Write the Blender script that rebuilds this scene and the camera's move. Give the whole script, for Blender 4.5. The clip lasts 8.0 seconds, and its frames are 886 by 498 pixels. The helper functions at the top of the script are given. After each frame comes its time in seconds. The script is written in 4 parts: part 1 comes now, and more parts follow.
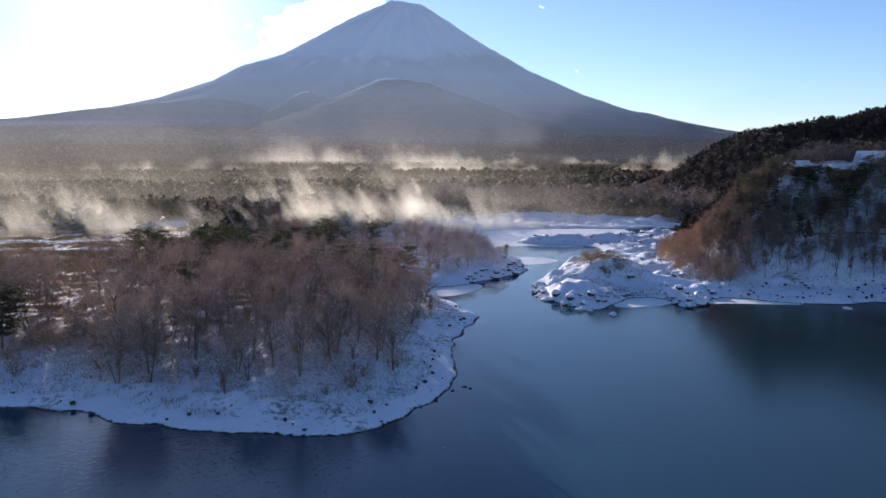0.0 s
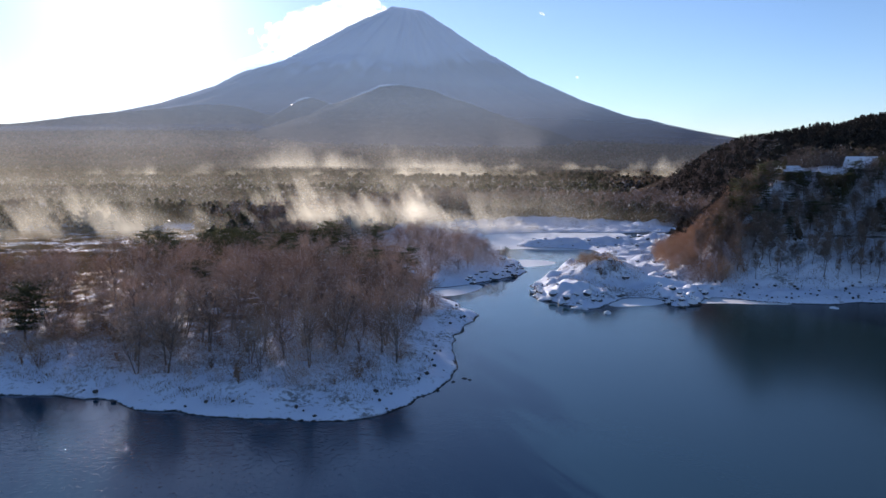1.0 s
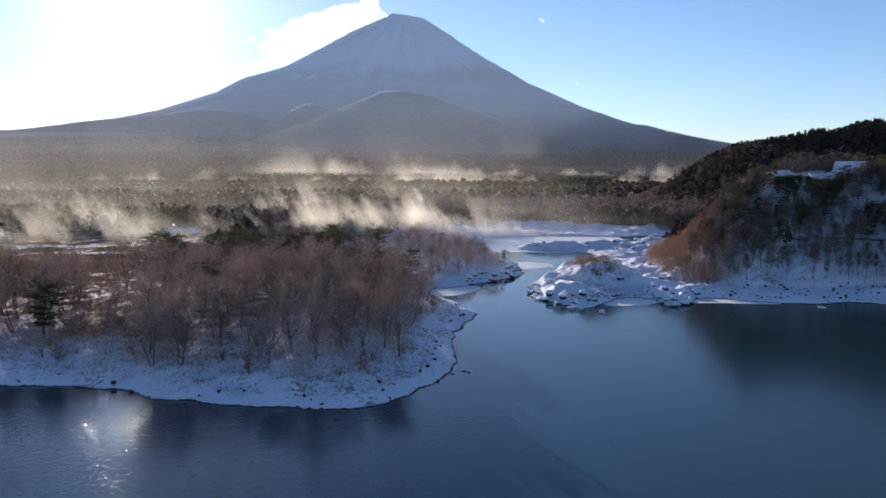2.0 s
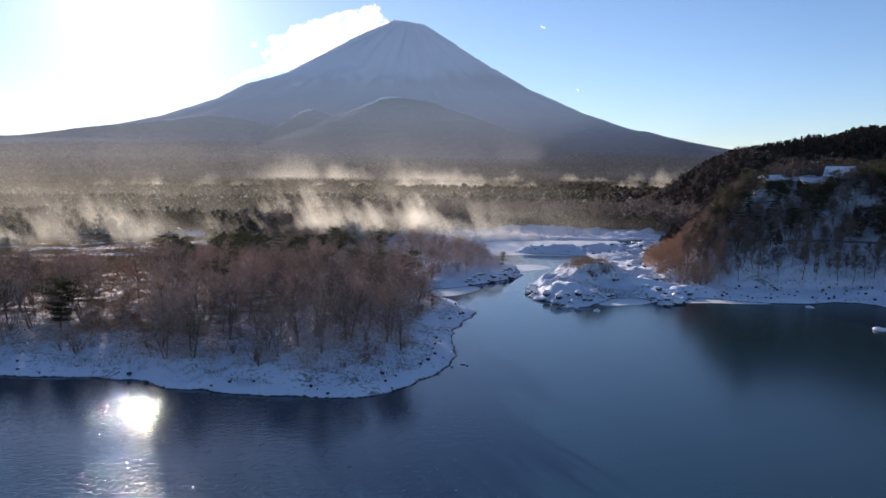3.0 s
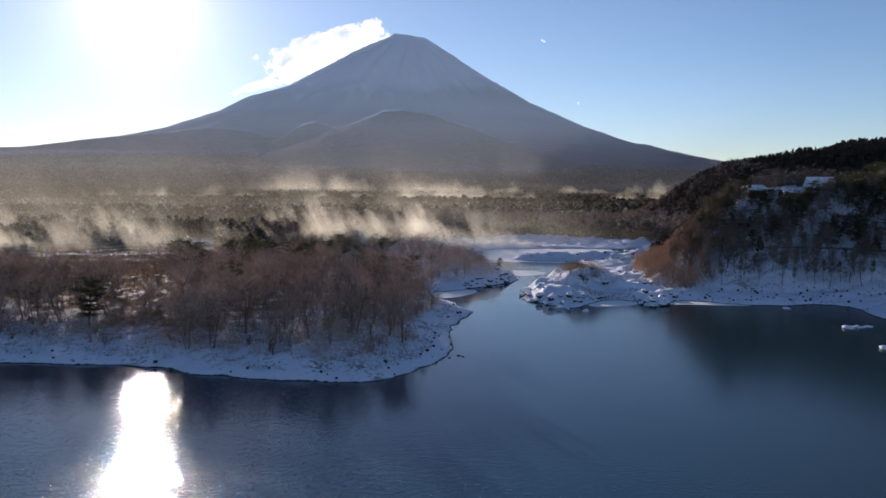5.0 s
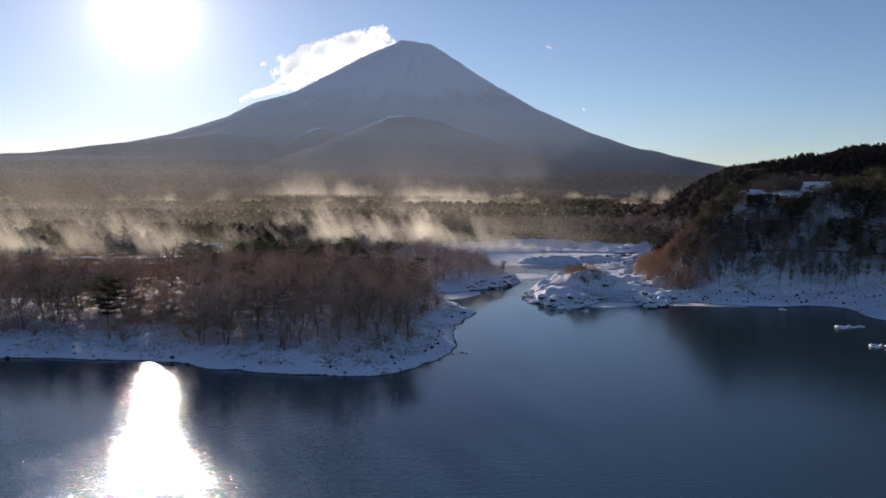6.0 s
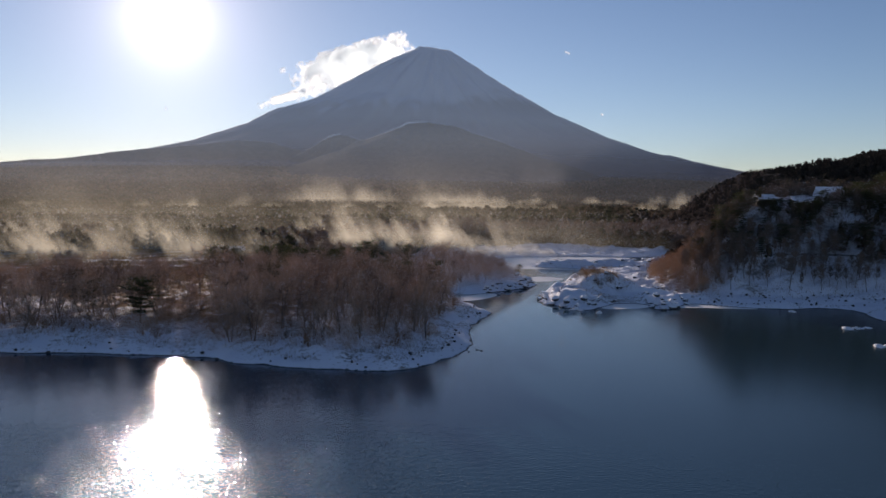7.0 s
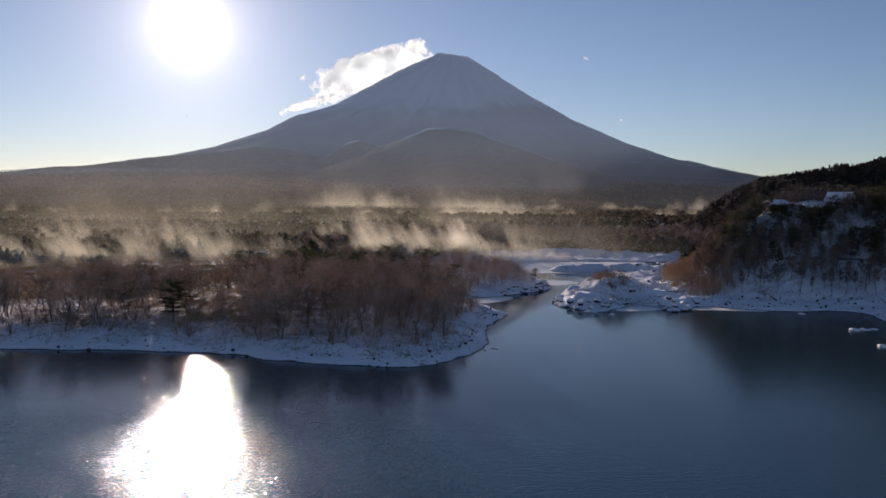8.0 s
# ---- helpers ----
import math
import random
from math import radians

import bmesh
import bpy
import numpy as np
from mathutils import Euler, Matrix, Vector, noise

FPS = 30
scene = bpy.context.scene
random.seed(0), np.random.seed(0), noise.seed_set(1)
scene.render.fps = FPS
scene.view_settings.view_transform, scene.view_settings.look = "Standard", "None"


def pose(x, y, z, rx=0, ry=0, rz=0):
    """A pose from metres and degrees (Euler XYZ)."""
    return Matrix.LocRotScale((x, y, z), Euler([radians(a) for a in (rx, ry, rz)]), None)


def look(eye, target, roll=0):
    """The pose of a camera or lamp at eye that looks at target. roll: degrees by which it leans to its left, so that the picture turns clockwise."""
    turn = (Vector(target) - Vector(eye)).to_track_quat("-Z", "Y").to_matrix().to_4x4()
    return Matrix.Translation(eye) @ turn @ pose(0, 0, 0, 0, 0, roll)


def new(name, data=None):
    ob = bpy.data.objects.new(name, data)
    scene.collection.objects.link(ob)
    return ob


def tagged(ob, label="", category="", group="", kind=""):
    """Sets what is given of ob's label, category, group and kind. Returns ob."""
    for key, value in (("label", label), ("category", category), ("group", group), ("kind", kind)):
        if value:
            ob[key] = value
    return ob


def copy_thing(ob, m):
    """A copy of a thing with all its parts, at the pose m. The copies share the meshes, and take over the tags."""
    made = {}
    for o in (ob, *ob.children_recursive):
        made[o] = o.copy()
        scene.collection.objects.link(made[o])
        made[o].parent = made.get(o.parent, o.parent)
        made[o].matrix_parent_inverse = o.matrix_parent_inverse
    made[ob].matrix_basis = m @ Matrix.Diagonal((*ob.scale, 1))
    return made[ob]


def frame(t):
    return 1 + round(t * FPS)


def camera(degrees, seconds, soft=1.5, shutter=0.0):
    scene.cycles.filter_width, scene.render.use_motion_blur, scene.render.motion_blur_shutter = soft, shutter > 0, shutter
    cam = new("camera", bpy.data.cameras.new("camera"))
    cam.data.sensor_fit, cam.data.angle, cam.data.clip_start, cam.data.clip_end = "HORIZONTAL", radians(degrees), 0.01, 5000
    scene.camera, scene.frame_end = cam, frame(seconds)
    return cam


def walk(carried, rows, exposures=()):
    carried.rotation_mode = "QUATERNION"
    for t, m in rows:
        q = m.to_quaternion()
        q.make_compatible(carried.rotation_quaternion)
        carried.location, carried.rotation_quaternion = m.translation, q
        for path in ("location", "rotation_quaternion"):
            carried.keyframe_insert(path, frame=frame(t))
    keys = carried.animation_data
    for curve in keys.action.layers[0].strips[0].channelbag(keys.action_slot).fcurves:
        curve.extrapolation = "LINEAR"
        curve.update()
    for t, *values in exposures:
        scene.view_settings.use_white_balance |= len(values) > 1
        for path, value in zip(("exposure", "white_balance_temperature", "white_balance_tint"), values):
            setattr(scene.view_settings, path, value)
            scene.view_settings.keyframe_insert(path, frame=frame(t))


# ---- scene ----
cam = camera(60.0, 8.0)
PATH = [
    (0, (0.434, -4.653, 33.369), (0.509, -2.67, 33.117), 0.2),
    (0.5, (0.313, -7.743, 33.238), (0.386, -5.759, 32.993), 0.2),
    (1, (0.038, -10.98, 33.127), (0.112, -8.996, 32.89), 0.3),
    (1.5, (-0.107, -14.029, 32.939), (-0.033, -12.044, 32.71), 0.3),
    (3, (-0.194, -22.985, 32.198), (-0.123, -20.997, 31.992), 0.4),
    (3.5, (-0.161, -26.123, 32.007), (-0.09, -24.134, 31.809), 0.5),
    (4, (-0.103, -29.063, 31.769), (-0.033, -27.073, 31.579), 0.5),
    (4.5, (-0.194, -32.125, 31.543), (-0.124, -30.134, 31.361), 0.5),
    (6, (-0.029, -41.006, 30.955), (0.025, -39.013, 30.796), 0.5),
    (6.5, (0.072, -44.236, 30.827), (0.106, -42.242, 30.675), 0.5),
    (7, (0.212, -47.638, 30.735), (0.218, -45.643, 30.59), 0.5),
    (7.5, (0.391, -51.367, 30.705), (0.369, -49.372, 30.567), 0.5),
    (8, (0.39, -55.101, 30.703), (0.348, -53.106, 30.573), 0.4),
]
walk(cam, [(t, look(eye, target, roll)) for t, eye, target, roll in PATH],
     [(0, 0.88, 6180, 22), (1.5, 0.82, 6250, 22), (3, 0.71, 6340, 22), (4.5, 0.55, 6500, 22), (6, 0.28, 6780, 23), (7, 0.13, 6980, 24), (8, 0.05, 7120, 25)])


# ---- light and air ----
SUN_ELEV, SUN_AZ = 11.8, -19.3          # degrees; azimuth from +y towards +x
SUN_DIR = Vector((math.sin(radians(SUN_AZ)) * math.cos(radians(SUN_ELEV)), math.cos(radians(SUN_AZ)) * math.cos(radians(SUN_ELEV)), math.sin(radians(SUN_ELEV))))
scene.cycles.transparent_max_bounces = 24

world = bpy.data.worlds.new("sky")
scene.world = world
world.use_nodes = True


def world_nodes():
    nt = world.node_tree
    nt.nodes.clear()
    out = nt.nodes.new("ShaderNodeOutputWorld")
    sky = nt.nodes.new("ShaderNodeTexSky")
    sky.sky_type = "NISHITA"
    sky.sun_disc = False
    sky.sun_elevation, sky.sun_rotation = radians(SUN_ELEV), radians(SUN_AZ)
    sky.altitude, sky.air_density, sky.dust_density, sky.ozone_density = 900, 0.9, 0.08, 3.0
    bg = nt.nodes.new("ShaderNodeBackground")
    bg.inputs["Strength"].default_value = SKY_STRENGTH
    nt.links.new(sky.outputs["Color"], bg.inputs["Color"])
    # the sun's disc and its bright halo in the air
    co = nt.nodes.new("ShaderNodeTexCoord")
    dot = nt.nodes.new("ShaderNodeVectorMath")
    dot.operation = "DOT_PRODUCT"
    dot.inputs[1].default_value = SUN_DIR
    nt.links.new(co.outputs["Generated"], dot.inputs[0])
    last = None
    for power, gain, tint in HALO:
        p = nt.nodes.new("ShaderNodeMath")
        p.operation, p.use_clamp = "MAXIMUM", False
        p.inputs[1].default_value = 0.0
        nt.links.new(dot.outputs["Value"], p.inputs[0])
        q = nt.nodes.new("ShaderNodeMath")
        q.operation = "POWER"
        q.inputs[1].default_value = power
        nt.links.new(p.outputs[0], q.inputs[0])
        r = nt.nodes.new("ShaderNodeMath")
        r.operation = "MULTIPLY"
        r.inputs[1].default_value = gain
        nt.links.new(q.outputs[0], r.inputs[0])
        b = nt.nodes.new("ShaderNodeBackground")
        b.inputs["Color"].default_value = (*tint, 1)
        nt.links.new(r.outputs[0], b.inputs["Strength"])
        a = nt.nodes.new("ShaderNodeAddShader")
        nt.links.new((last or bg).outputs[0], a.inputs[0])
        nt.links.new(b.outputs[0], a.inputs[1])
        last = a
    nt.links.new(last.outputs[0], out.inputs["Surface"])


SKY_STRENGTH = 0.085
HALO = ((5000, 5.0, (1, 0.97, 0.9)), (900, 0.62, (1, 0.97, 0.9)), (180, 0.31, (1, 0.97, 0.92)), (30, 0.11, (1, 0.98, 0.94)))
world_nodes()

sun = new("sun", bpy.data.lights.new("sun", "SUN"))
sun.data.energy, sun.data.angle, sun.data.color = 5.0, radians(0.53), (1.0, 0.92, 0.80)
sun.matrix_world = look((0, 0, 0), -SUN_DIR)


# ---- numbers: noise on arrays, distance to an outline ----
def hash2(ix, iy, seed):
    h = (ix.astype(np.int64) * 374761393 + iy.astype(np.int64) * 668265263 + seed * 974634541) & 0xFFFFFFFF
    h = ((h ^ (h >> 13)) * 1274126177) & 0xFFFFFFFF
    return ((h ^ (h >> 16)) & 0xFFFF) / 65535.0


def value_noise(x, y, seed=0):
    ix, iy = np.floor(x), np.floor(y)
    fx, fy = x - ix, y - iy
    fx, fy = fx * fx * fx * (fx * (6 * fx - 15) + 10), fy * fy * fy * (fy * (6 * fy - 15) + 10)
    a, b = hash2(ix, iy, seed), hash2(ix + 1, iy, seed)
    c, d = hash2(ix, iy + 1, seed), hash2(ix + 1, iy + 1, seed)
    return (a + (b - a) * fx) * (1 - fy) + (c + (d - c) * fx) * fy - 0.5


def fbm(x, y, seed=0, octaves=4):
    total, amp = 0.0, 1.0
    for o in range(octaves):
        total = total + amp * value_noise(x * 2 ** o + 17.3 * o, y * 2 ** o + 9.1 * o, seed + o)
        amp *= 0.5
    return total


def smooth(a, b, v):
    s = np.clip((v - a) / (b - a), 0, 1)
    return s * s * (3 - 2 * s)


def inside(x, y, outline):
    """Distance to a closed outline, positive within it."""
    best = np.full(np.shape(x), 1e18)
    odd = np.zeros(np.shape(x), bool)
    n = len(outline)
    for i in range(n):
        (ax, ay), (bx, by) = outline[i], outline[(i + 1) % n]
        ex, ey = bx - ax, by - ay
        s = np.clip(((x - ax) * ex + (y - ay) * ey) / (ex * ex + ey * ey), 0, 1)
        best = np.minimum(best, (x - ax - s * ex) ** 2 + (y - ay - s * ey) ** 2)
        cross = (ay > y) != (by > y)
        if by != ay:
            odd ^= cross & (x < ax + (y - ay) * ex / (by - ay))
    return np.where(odd, 1, -1) * np.sqrt(best)


def rounded(points, times=2):
    """The outline with its corners cut (Chaikin)."""
    for _ in range(times):
        cut = []
        for i, (ax, ay) in enumerate(points):
            bx, by = points[(i + 1) % len(points)]
            cut += [(0.75 * ax + 0.25 * bx, 0.75 * ay + 0.25 * by), (0.25 * ax + 0.75 * bx, 0.25 * ay + 0.75 * by)]
        points = cut
    return points


# ---- the plan of the shores ----
PENINSULA = rounded([(-2500, 60), (-400, 88), (-130, 93), (-82, 95), (-61, 95), (-46, 93), (-33, 86), (-16, 82.5), (-6, 83.5), (2, 91), (6.5, 103),
                     (6.5, 118), (8.5, 134), (15, 146), (12, 157), (5, 172), (3, 182), (12, 184), (24, 195), (32.5, 206), (33.5, 228), (29, 262),
                     (27, 300), (31, 322), (60, 329), (100, 326), (150, 338), (160, 2500), (-2500, 2500)], 1)
RIGHT_BANK = rounded([(28.5, 178), (29, 167), (34, 158), (40, 153), (46, 163), (53, 169), (57.5, 166), (58, 156), (63, 156), (68, 166), (74, 167), (84, 160), (95, 159),
                      (108, 162), (113, 156), (110, 146), (110, 138), (122, 131), (150, 118), (400, 100), (2500, 60), (2500, 2500), (140, 2500),
                      (130, 318), (98, 312), (90, 300), (60, 293), (39, 285), (38, 273), (60, 267), (66, 257), (60, 246), (50, 226), (40, 208), (33, 192)], 1)
# the foot past x=128 is added out of view, to darken the lake's reflection
HILL_FOOT = rounded([(70, 184), (77, 175), (92, 171), (112, 172), (128, 162), (142, 144), (185, 128), (600, 110), (600, 360), (220, 345), (120, 310), (86, 252), (70, 205)], 2)
RIDGE_X, RIDGE_Z = (138, 158, 176, 190, 208, 238, 290, 500, 1200), (0, 8, 24, 34, 43, 47, 57, 85, 110)
MOUNT = (-38.0, 3900.0)
SLOPE_R = ((0, 80, 339, 610, 884, 1116, 1379, 1644, 2300, 3000, 5200), (738, 746, 566, 410, 286, 214, 155, 112, 62, 26, 8))
SLOPE_L = ((0, 81, 332, 612, 778, 947, 1226, 1587, 1999, 2600, 3300, 5200), (742, 757, 635, 483, 433, 350, 258, 178, 130, 82, 32, 8))


def shore_distance(x, y):
    jx, jy = x + 2.0 * fbm(x / 6, y / 6, 3, 2), y + 2.0 * fbm(x / 6, y / 6, 9, 2)
    return inside(jx, jy, PENINSULA) - 0.1, inside(jx, jy, RIGHT_BANK) - 0.2


def mountain_height(x, y):
    dx, dy = x - MOUNT[0], (y - MOUNT[1]) * np.where(y < MOUNT[1], 1.3, 1.0)
    r = np.hypot(dx, dy)
    side = smooth(-0.55, 0.55, dx / np.maximum(r, 1))
    z = np.interp(r, *SLOPE_L) * (1 - side) + np.interp(r, *SLOPE_R) * side
    ang = np.arctan2(dx, -dy)
    gully = fbm(ang * 9 + 0.3 * fbm(x / 300, y / 300, 5), r / 900, 31, 4)
    z = z + 16 * np.exp(-((x + 862) / 55) ** 2 - ((y - 3900) / 160) ** 2) + 34 * np.exp(-((x - 1165) / 66) ** 2 - ((y - 3900) / 200) ** 2) + 9 * np.exp(-((x + 115) / 22) ** 2 - ((y - 3880) / 60) ** 2)
    return z + gully * 26 * smooth(60, 250, r) * smooth(2300, 900, r) + 4 * fbm(x / 45, y / 45, 33, 3) * smooth(40, 200, r) * smooth(2600, 1600, r)


def height(x, y):
    d1, d2 = shore_distance(x, y)
    d = np.maximum(d1, d2)
    bed = -np.minimum(6.0, -np.minimum(d, 0) * 0.4)
    rough = fbm(x / 3.1, y / 3.1, 21, 4)
    bank = 0.30 * smooth(-0.2, 1.7, d) + 3.0 * (1 - np.exp(-np.maximum(d - 0.3, 0) / 11)) + 0.85 * rough * smooth(0.3, 5, d)
    bank = bank + 2.2 * np.exp(-(((x + 25) / 60) ** 2 + ((y - 160) / 55) ** 2)) * smooth(5, 40, d)
    # low snowy flats with mounds at the head of the bay, and the rocky islet
    flat = smooth(-8, 10, x - 24) * smooth(160, 185, y) * smooth(520, 430, y) * smooth(0, 8, np.where(y > 295, d, d2))
    calm = 1 - 0.1 * smooth(200, 225, y)
    mounds = 0.3 + calm * np.maximum(0, 1.7 * fbm(x / 15, y / 7, 41, 4) + 0.3) * 2.2 + 1.3 * calm * np.maximum(0, fbm(x / 4.5, y / 3.2, 43, 3))
    knoll = 4.2 * np.exp(-(((x - 49) / 8.5) ** 2 + ((y - 191) / 14) ** 2)) + 2.3 * np.exp(-(((x - 37) / 7) ** 2 + ((y - 169) / 8) ** 2))
    knoll = knoll + 1.0 * np.exp(-(((x - 62) / 4) ** 2 + ((y - 162) / 4) ** 2))
    low = 0.30 * smooth(-0.2, 1.5, d) + (mounds + knoll) * smooth(0, 5, d) + 1.5 * calm * fbm(x / 3.4, y / 3.4, 77, 4) * smooth(0.3, 3, d)
    west = smooth(74, 62, x)
    bank = bank * (1 - np.maximum(flat, west * (d2 > d1))) + low * np.maximum(flat, west * (d2 > d1))
    dh = inside(x, y, HILL_FOOT) + 3 * fbm(x / 14, y / 14, 51, 3)
    hill = 27.5 * smooth(-2, 40, dh) + 1.2 * fbm(x / 9, y / 9, 61, 3) * smooth(0, 10, dh)
    ridge = np.interp(x, RIDGE_X, RIDGE_Z) * np.exp(-((y - 470) / 105.0) ** 2) * (1 + 0.12 * fbm(x / 40, y / 60, 71, 3))
    land = np.maximum(bank + hill, ridge)
    skirt = mountain_height(x, y) * smooth(650, 1500, y)
    land = land + 0.010 * np.maximum(y - 430, 0) + 2.2 * fbm(x / 70, y / 70, 81, 3) * smooth(430, 560, y)
    land = np.maximum(land, skirt)
    far_shore = smooth(-420, -560, y) * 12
    return np.where(d > 0, land, bed + far_shore)


# ---- materials ----
def material(name):
    m = bpy.data.materials.new(name)
    m.use_nodes = True
    return m, m.node_tree, m.node_tree.nodes["Principled BSDF"]


def node(nt, kind, **values):
    n = nt.nodes.new(kind)
    for key, value in values.items():
        n.inputs[key.replace("_", " ")].default_value = value
    return n


def ramp(nt, source, stops):
    n = nt.nodes.new("ShaderNodeValToRGB")
    while len(n.color_ramp.elements) < len(stops):
        n.color_ramp.elements.new(0.5)
    for e, (at, col) in zip(n.color_ramp.elements, stops):
        e.position, e.color = at, (*col, 1) if len(col) == 3 else col
    nt.links.new(source, n.inputs[0])
    return n.outputs[0]


def grey(v):
    return (v, v, v)


def coords(nt):
    return nt.nodes.new("ShaderNodeNewGeometry").outputs["Position"]


def noise_of(nt, vec, scale, detail=5, rough=0.55, stretch=None):
    if stretch:
        mp = nt.nodes.new("ShaderNodeMapping")
        mp.inputs["Scale"].default_value = stretch
        nt.links.new(vec, mp.inputs["Vector"])
        vec = mp.outputs[0]
    n = node(nt, "ShaderNodeTexNoise", Scale=scale, Detail=detail, Roughness=rough)
    nt.links.new(vec, n.inputs["Vector"])
    return n.outputs["Fac"]


def math_of(nt, op, a, b=0.0, clamp=False):
    n = nt.nodes.new("ShaderNodeMath")
    n.operation, n.use_clamp = op, clamp
    for i, v in enumerate((a, b)):
        if isinstance(v, (int, float)):
            n.inputs[i].default_value = v
        else:
            nt.links.new(v, n.inputs[i])
    return n.outputs[0]


def mix_of(nt, fac, a, b):
    n = nt.nodes.new("ShaderNodeMix")
    n.data_type = "RGBA"
    for i, v in ((0, fac), (6, a), (7, b)):
        if isinstance(v, (int, float)):
            n.inputs[i].default_value = v
        elif isinstance(v, tuple):
            n.inputs[i].default_value = (*v, 1)
        else:
            nt.links.new(v, n.inputs[i])
    return n.outputs[2]


def bump_of(nt, bsdf, heights, strength, distance):
    b = node(nt, "ShaderNodeBump", Strength=strength, Distance=distance)
    nt.links.new(heights, b.inputs["Height"])
    nt.links.new(b.outputs[0], bsdf.inputs["Normal"])


def split(nt, vec):
    s = nt.nodes.new("ShaderNodeSeparateXYZ")
    nt.links.new(vec, s.inputs[0])
    return s.outputs


def snow_ground():
    m, nt, p = material("snow_ground")
    pos = coords(nt)
    x, y, z = split(nt, pos)
    fine, patch = noise_of(nt, pos, 1.3, 6, 0.65), noise_of(nt, pos, 0.11, 5)
    snow = ramp(nt, patch, [(0.3, (0.76, 0.80, 0.89)), (0.7, (0.85, 0.89, 0.95))])
    earth = ramp(nt, fine, [(0.3, (0.055, 0.045, 0.035)), (0.7, (0.15, 0.11, 0.07))])
    straw = ramp(nt, fine, [(0.35, (0.17, 0.11, 0.055)), (0.65, (0.38, 0.25, 0.13))])
    bare = ramp(nt, math_of(nt, "ADD", math_of(nt, "MULTIPLY", fine, 0.6), math_of(nt, "MULTIPLY", patch, 0.55)), [(0.62, grey(0)), (0.71, grey(1))])
    col = mix_of(nt, math_of(nt, "MULTIPLY", bare, 0.75), snow, earth)
    nrm = nt.nodes.new("ShaderNodeNewGeometry").outputs["Normal"]
    steep = ramp(nt, math_of(nt, "ADD", split(nt, nrm)[2], math_of(nt, "MULTIPLY", math_of(nt, "SUBTRACT", fine, 0.5), 0.5)), [(0.50, grey(1)), (0.66, grey(0))])
    col = mix_of(nt, math_of(nt, "MULTIPLY", steep, 0.85), col, ramp(nt, fine, [(0.3, (0.03, 0.028, 0.028)), (0.7, (0.11, 0.09, 0.075))]))
    # dry meadow west of the trees, where the snow is thin
    dx, dy = math_of(nt, "DIVIDE", math_of(nt, "ADD", x, 125.0), 85.0), math_of(nt, "DIVIDE", math_of(nt, "ADD", y, -226.0), 95.0)
    rr = math_of(nt, "ADD", math_of(nt, "MULTIPLY", dx, dx), math_of(nt, "MULTIPLY", dy, dy))
    meadow = ramp(nt, math_of(nt, "ADD", rr, math_of(nt, "MULTIPLY", math_of(nt, "SUBTRACT", noise_of(nt, pos, 0.05, 4), 0.5), 1.6)), [(0.75, grey(1)), (1.0, grey(0))])
    thin = ramp(nt, noise_of(nt, pos, 0.1, 6, 0.65, (0.45, 1, 1)), [(0.37, grey(0)), (0.46, grey(1))])
    col = mix_of(nt, math_of(nt, "MULTIPLY", meadow, thin), col, straw)
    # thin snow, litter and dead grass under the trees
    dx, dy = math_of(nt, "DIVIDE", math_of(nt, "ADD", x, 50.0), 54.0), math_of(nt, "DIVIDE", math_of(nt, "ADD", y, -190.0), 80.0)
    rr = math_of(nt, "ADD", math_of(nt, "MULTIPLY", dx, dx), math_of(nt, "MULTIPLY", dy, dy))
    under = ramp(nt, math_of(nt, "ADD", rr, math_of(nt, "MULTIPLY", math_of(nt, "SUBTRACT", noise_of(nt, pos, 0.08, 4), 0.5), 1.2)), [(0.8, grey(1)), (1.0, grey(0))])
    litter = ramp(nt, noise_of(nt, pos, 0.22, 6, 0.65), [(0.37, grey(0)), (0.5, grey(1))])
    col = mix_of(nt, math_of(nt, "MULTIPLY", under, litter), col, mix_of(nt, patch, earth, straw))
    # wet dark stones and mud at the water's edge
    wet = ramp(nt, math_of(nt, "ADD", z, math_of(nt, "MULTIPLY", math_of(nt, "SUBTRACT", fine, 0.5), 0.5)), [(0.08, grey(1)), (0.16, grey(0))])
    col = mix_of(nt, wet, col, ramp(nt, fine, [(0.3, (0.012, 0.012, 0.013)), (0.7, (0.05, 0.045, 0.04))]))
    dry = math_of(nt, "MAXIMUM", math_of(nt, "MULTIPLY", under, litter), math_of(nt, "MULTIPLY", meadow, thin))
    # woodland floor further off
    wood = ramp(nt, math_of(nt, "DIVIDE", math_of(nt, "ADD", y, math_of(nt, "MULTIPLY", patch, 40.0)), 1000.0), [(0.455, grey(0)), (0.475, grey(1))])
    wood = math_of(nt, "MAXIMUM", wood, math_of(nt, "MULTIPLY", ramp(nt, math_of(nt, "DIVIDE", x, 1000.0), [(0.125, grey(0)), (0.14, grey(1))]), ramp(nt, math_of(nt, "DIVIDE", y, 1000.0), [(0.33, grey(0)), (0.345, grey(1))])))
    floor = mix_of(nt, ramp(nt, noise_of(nt, pos, 0.3, 5), [(0.5, grey(0)), (0.7, grey(1))]), (0.05, 0.04, 0.032), mix_of(nt, ramp(nt, math_of(nt, "DIVIDE", x, 1000.0), [(0.115, grey(0)), (0.13, grey(1))]), (0.5, 0.52, 0.55), (0.06, 0.05, 0.045)))
    col = mix_of(nt, wood, col, floor)
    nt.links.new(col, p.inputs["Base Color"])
    p.inputs["Roughness"].default_value = 0.7
    nt.links.new(math_of(nt, "MULTIPLY", math_of(nt, "SUBTRACT", 1.0, math_of(nt, "MAXIMUM", wood, dry)), 0.08), p.inputs["Specular IOR Level"])
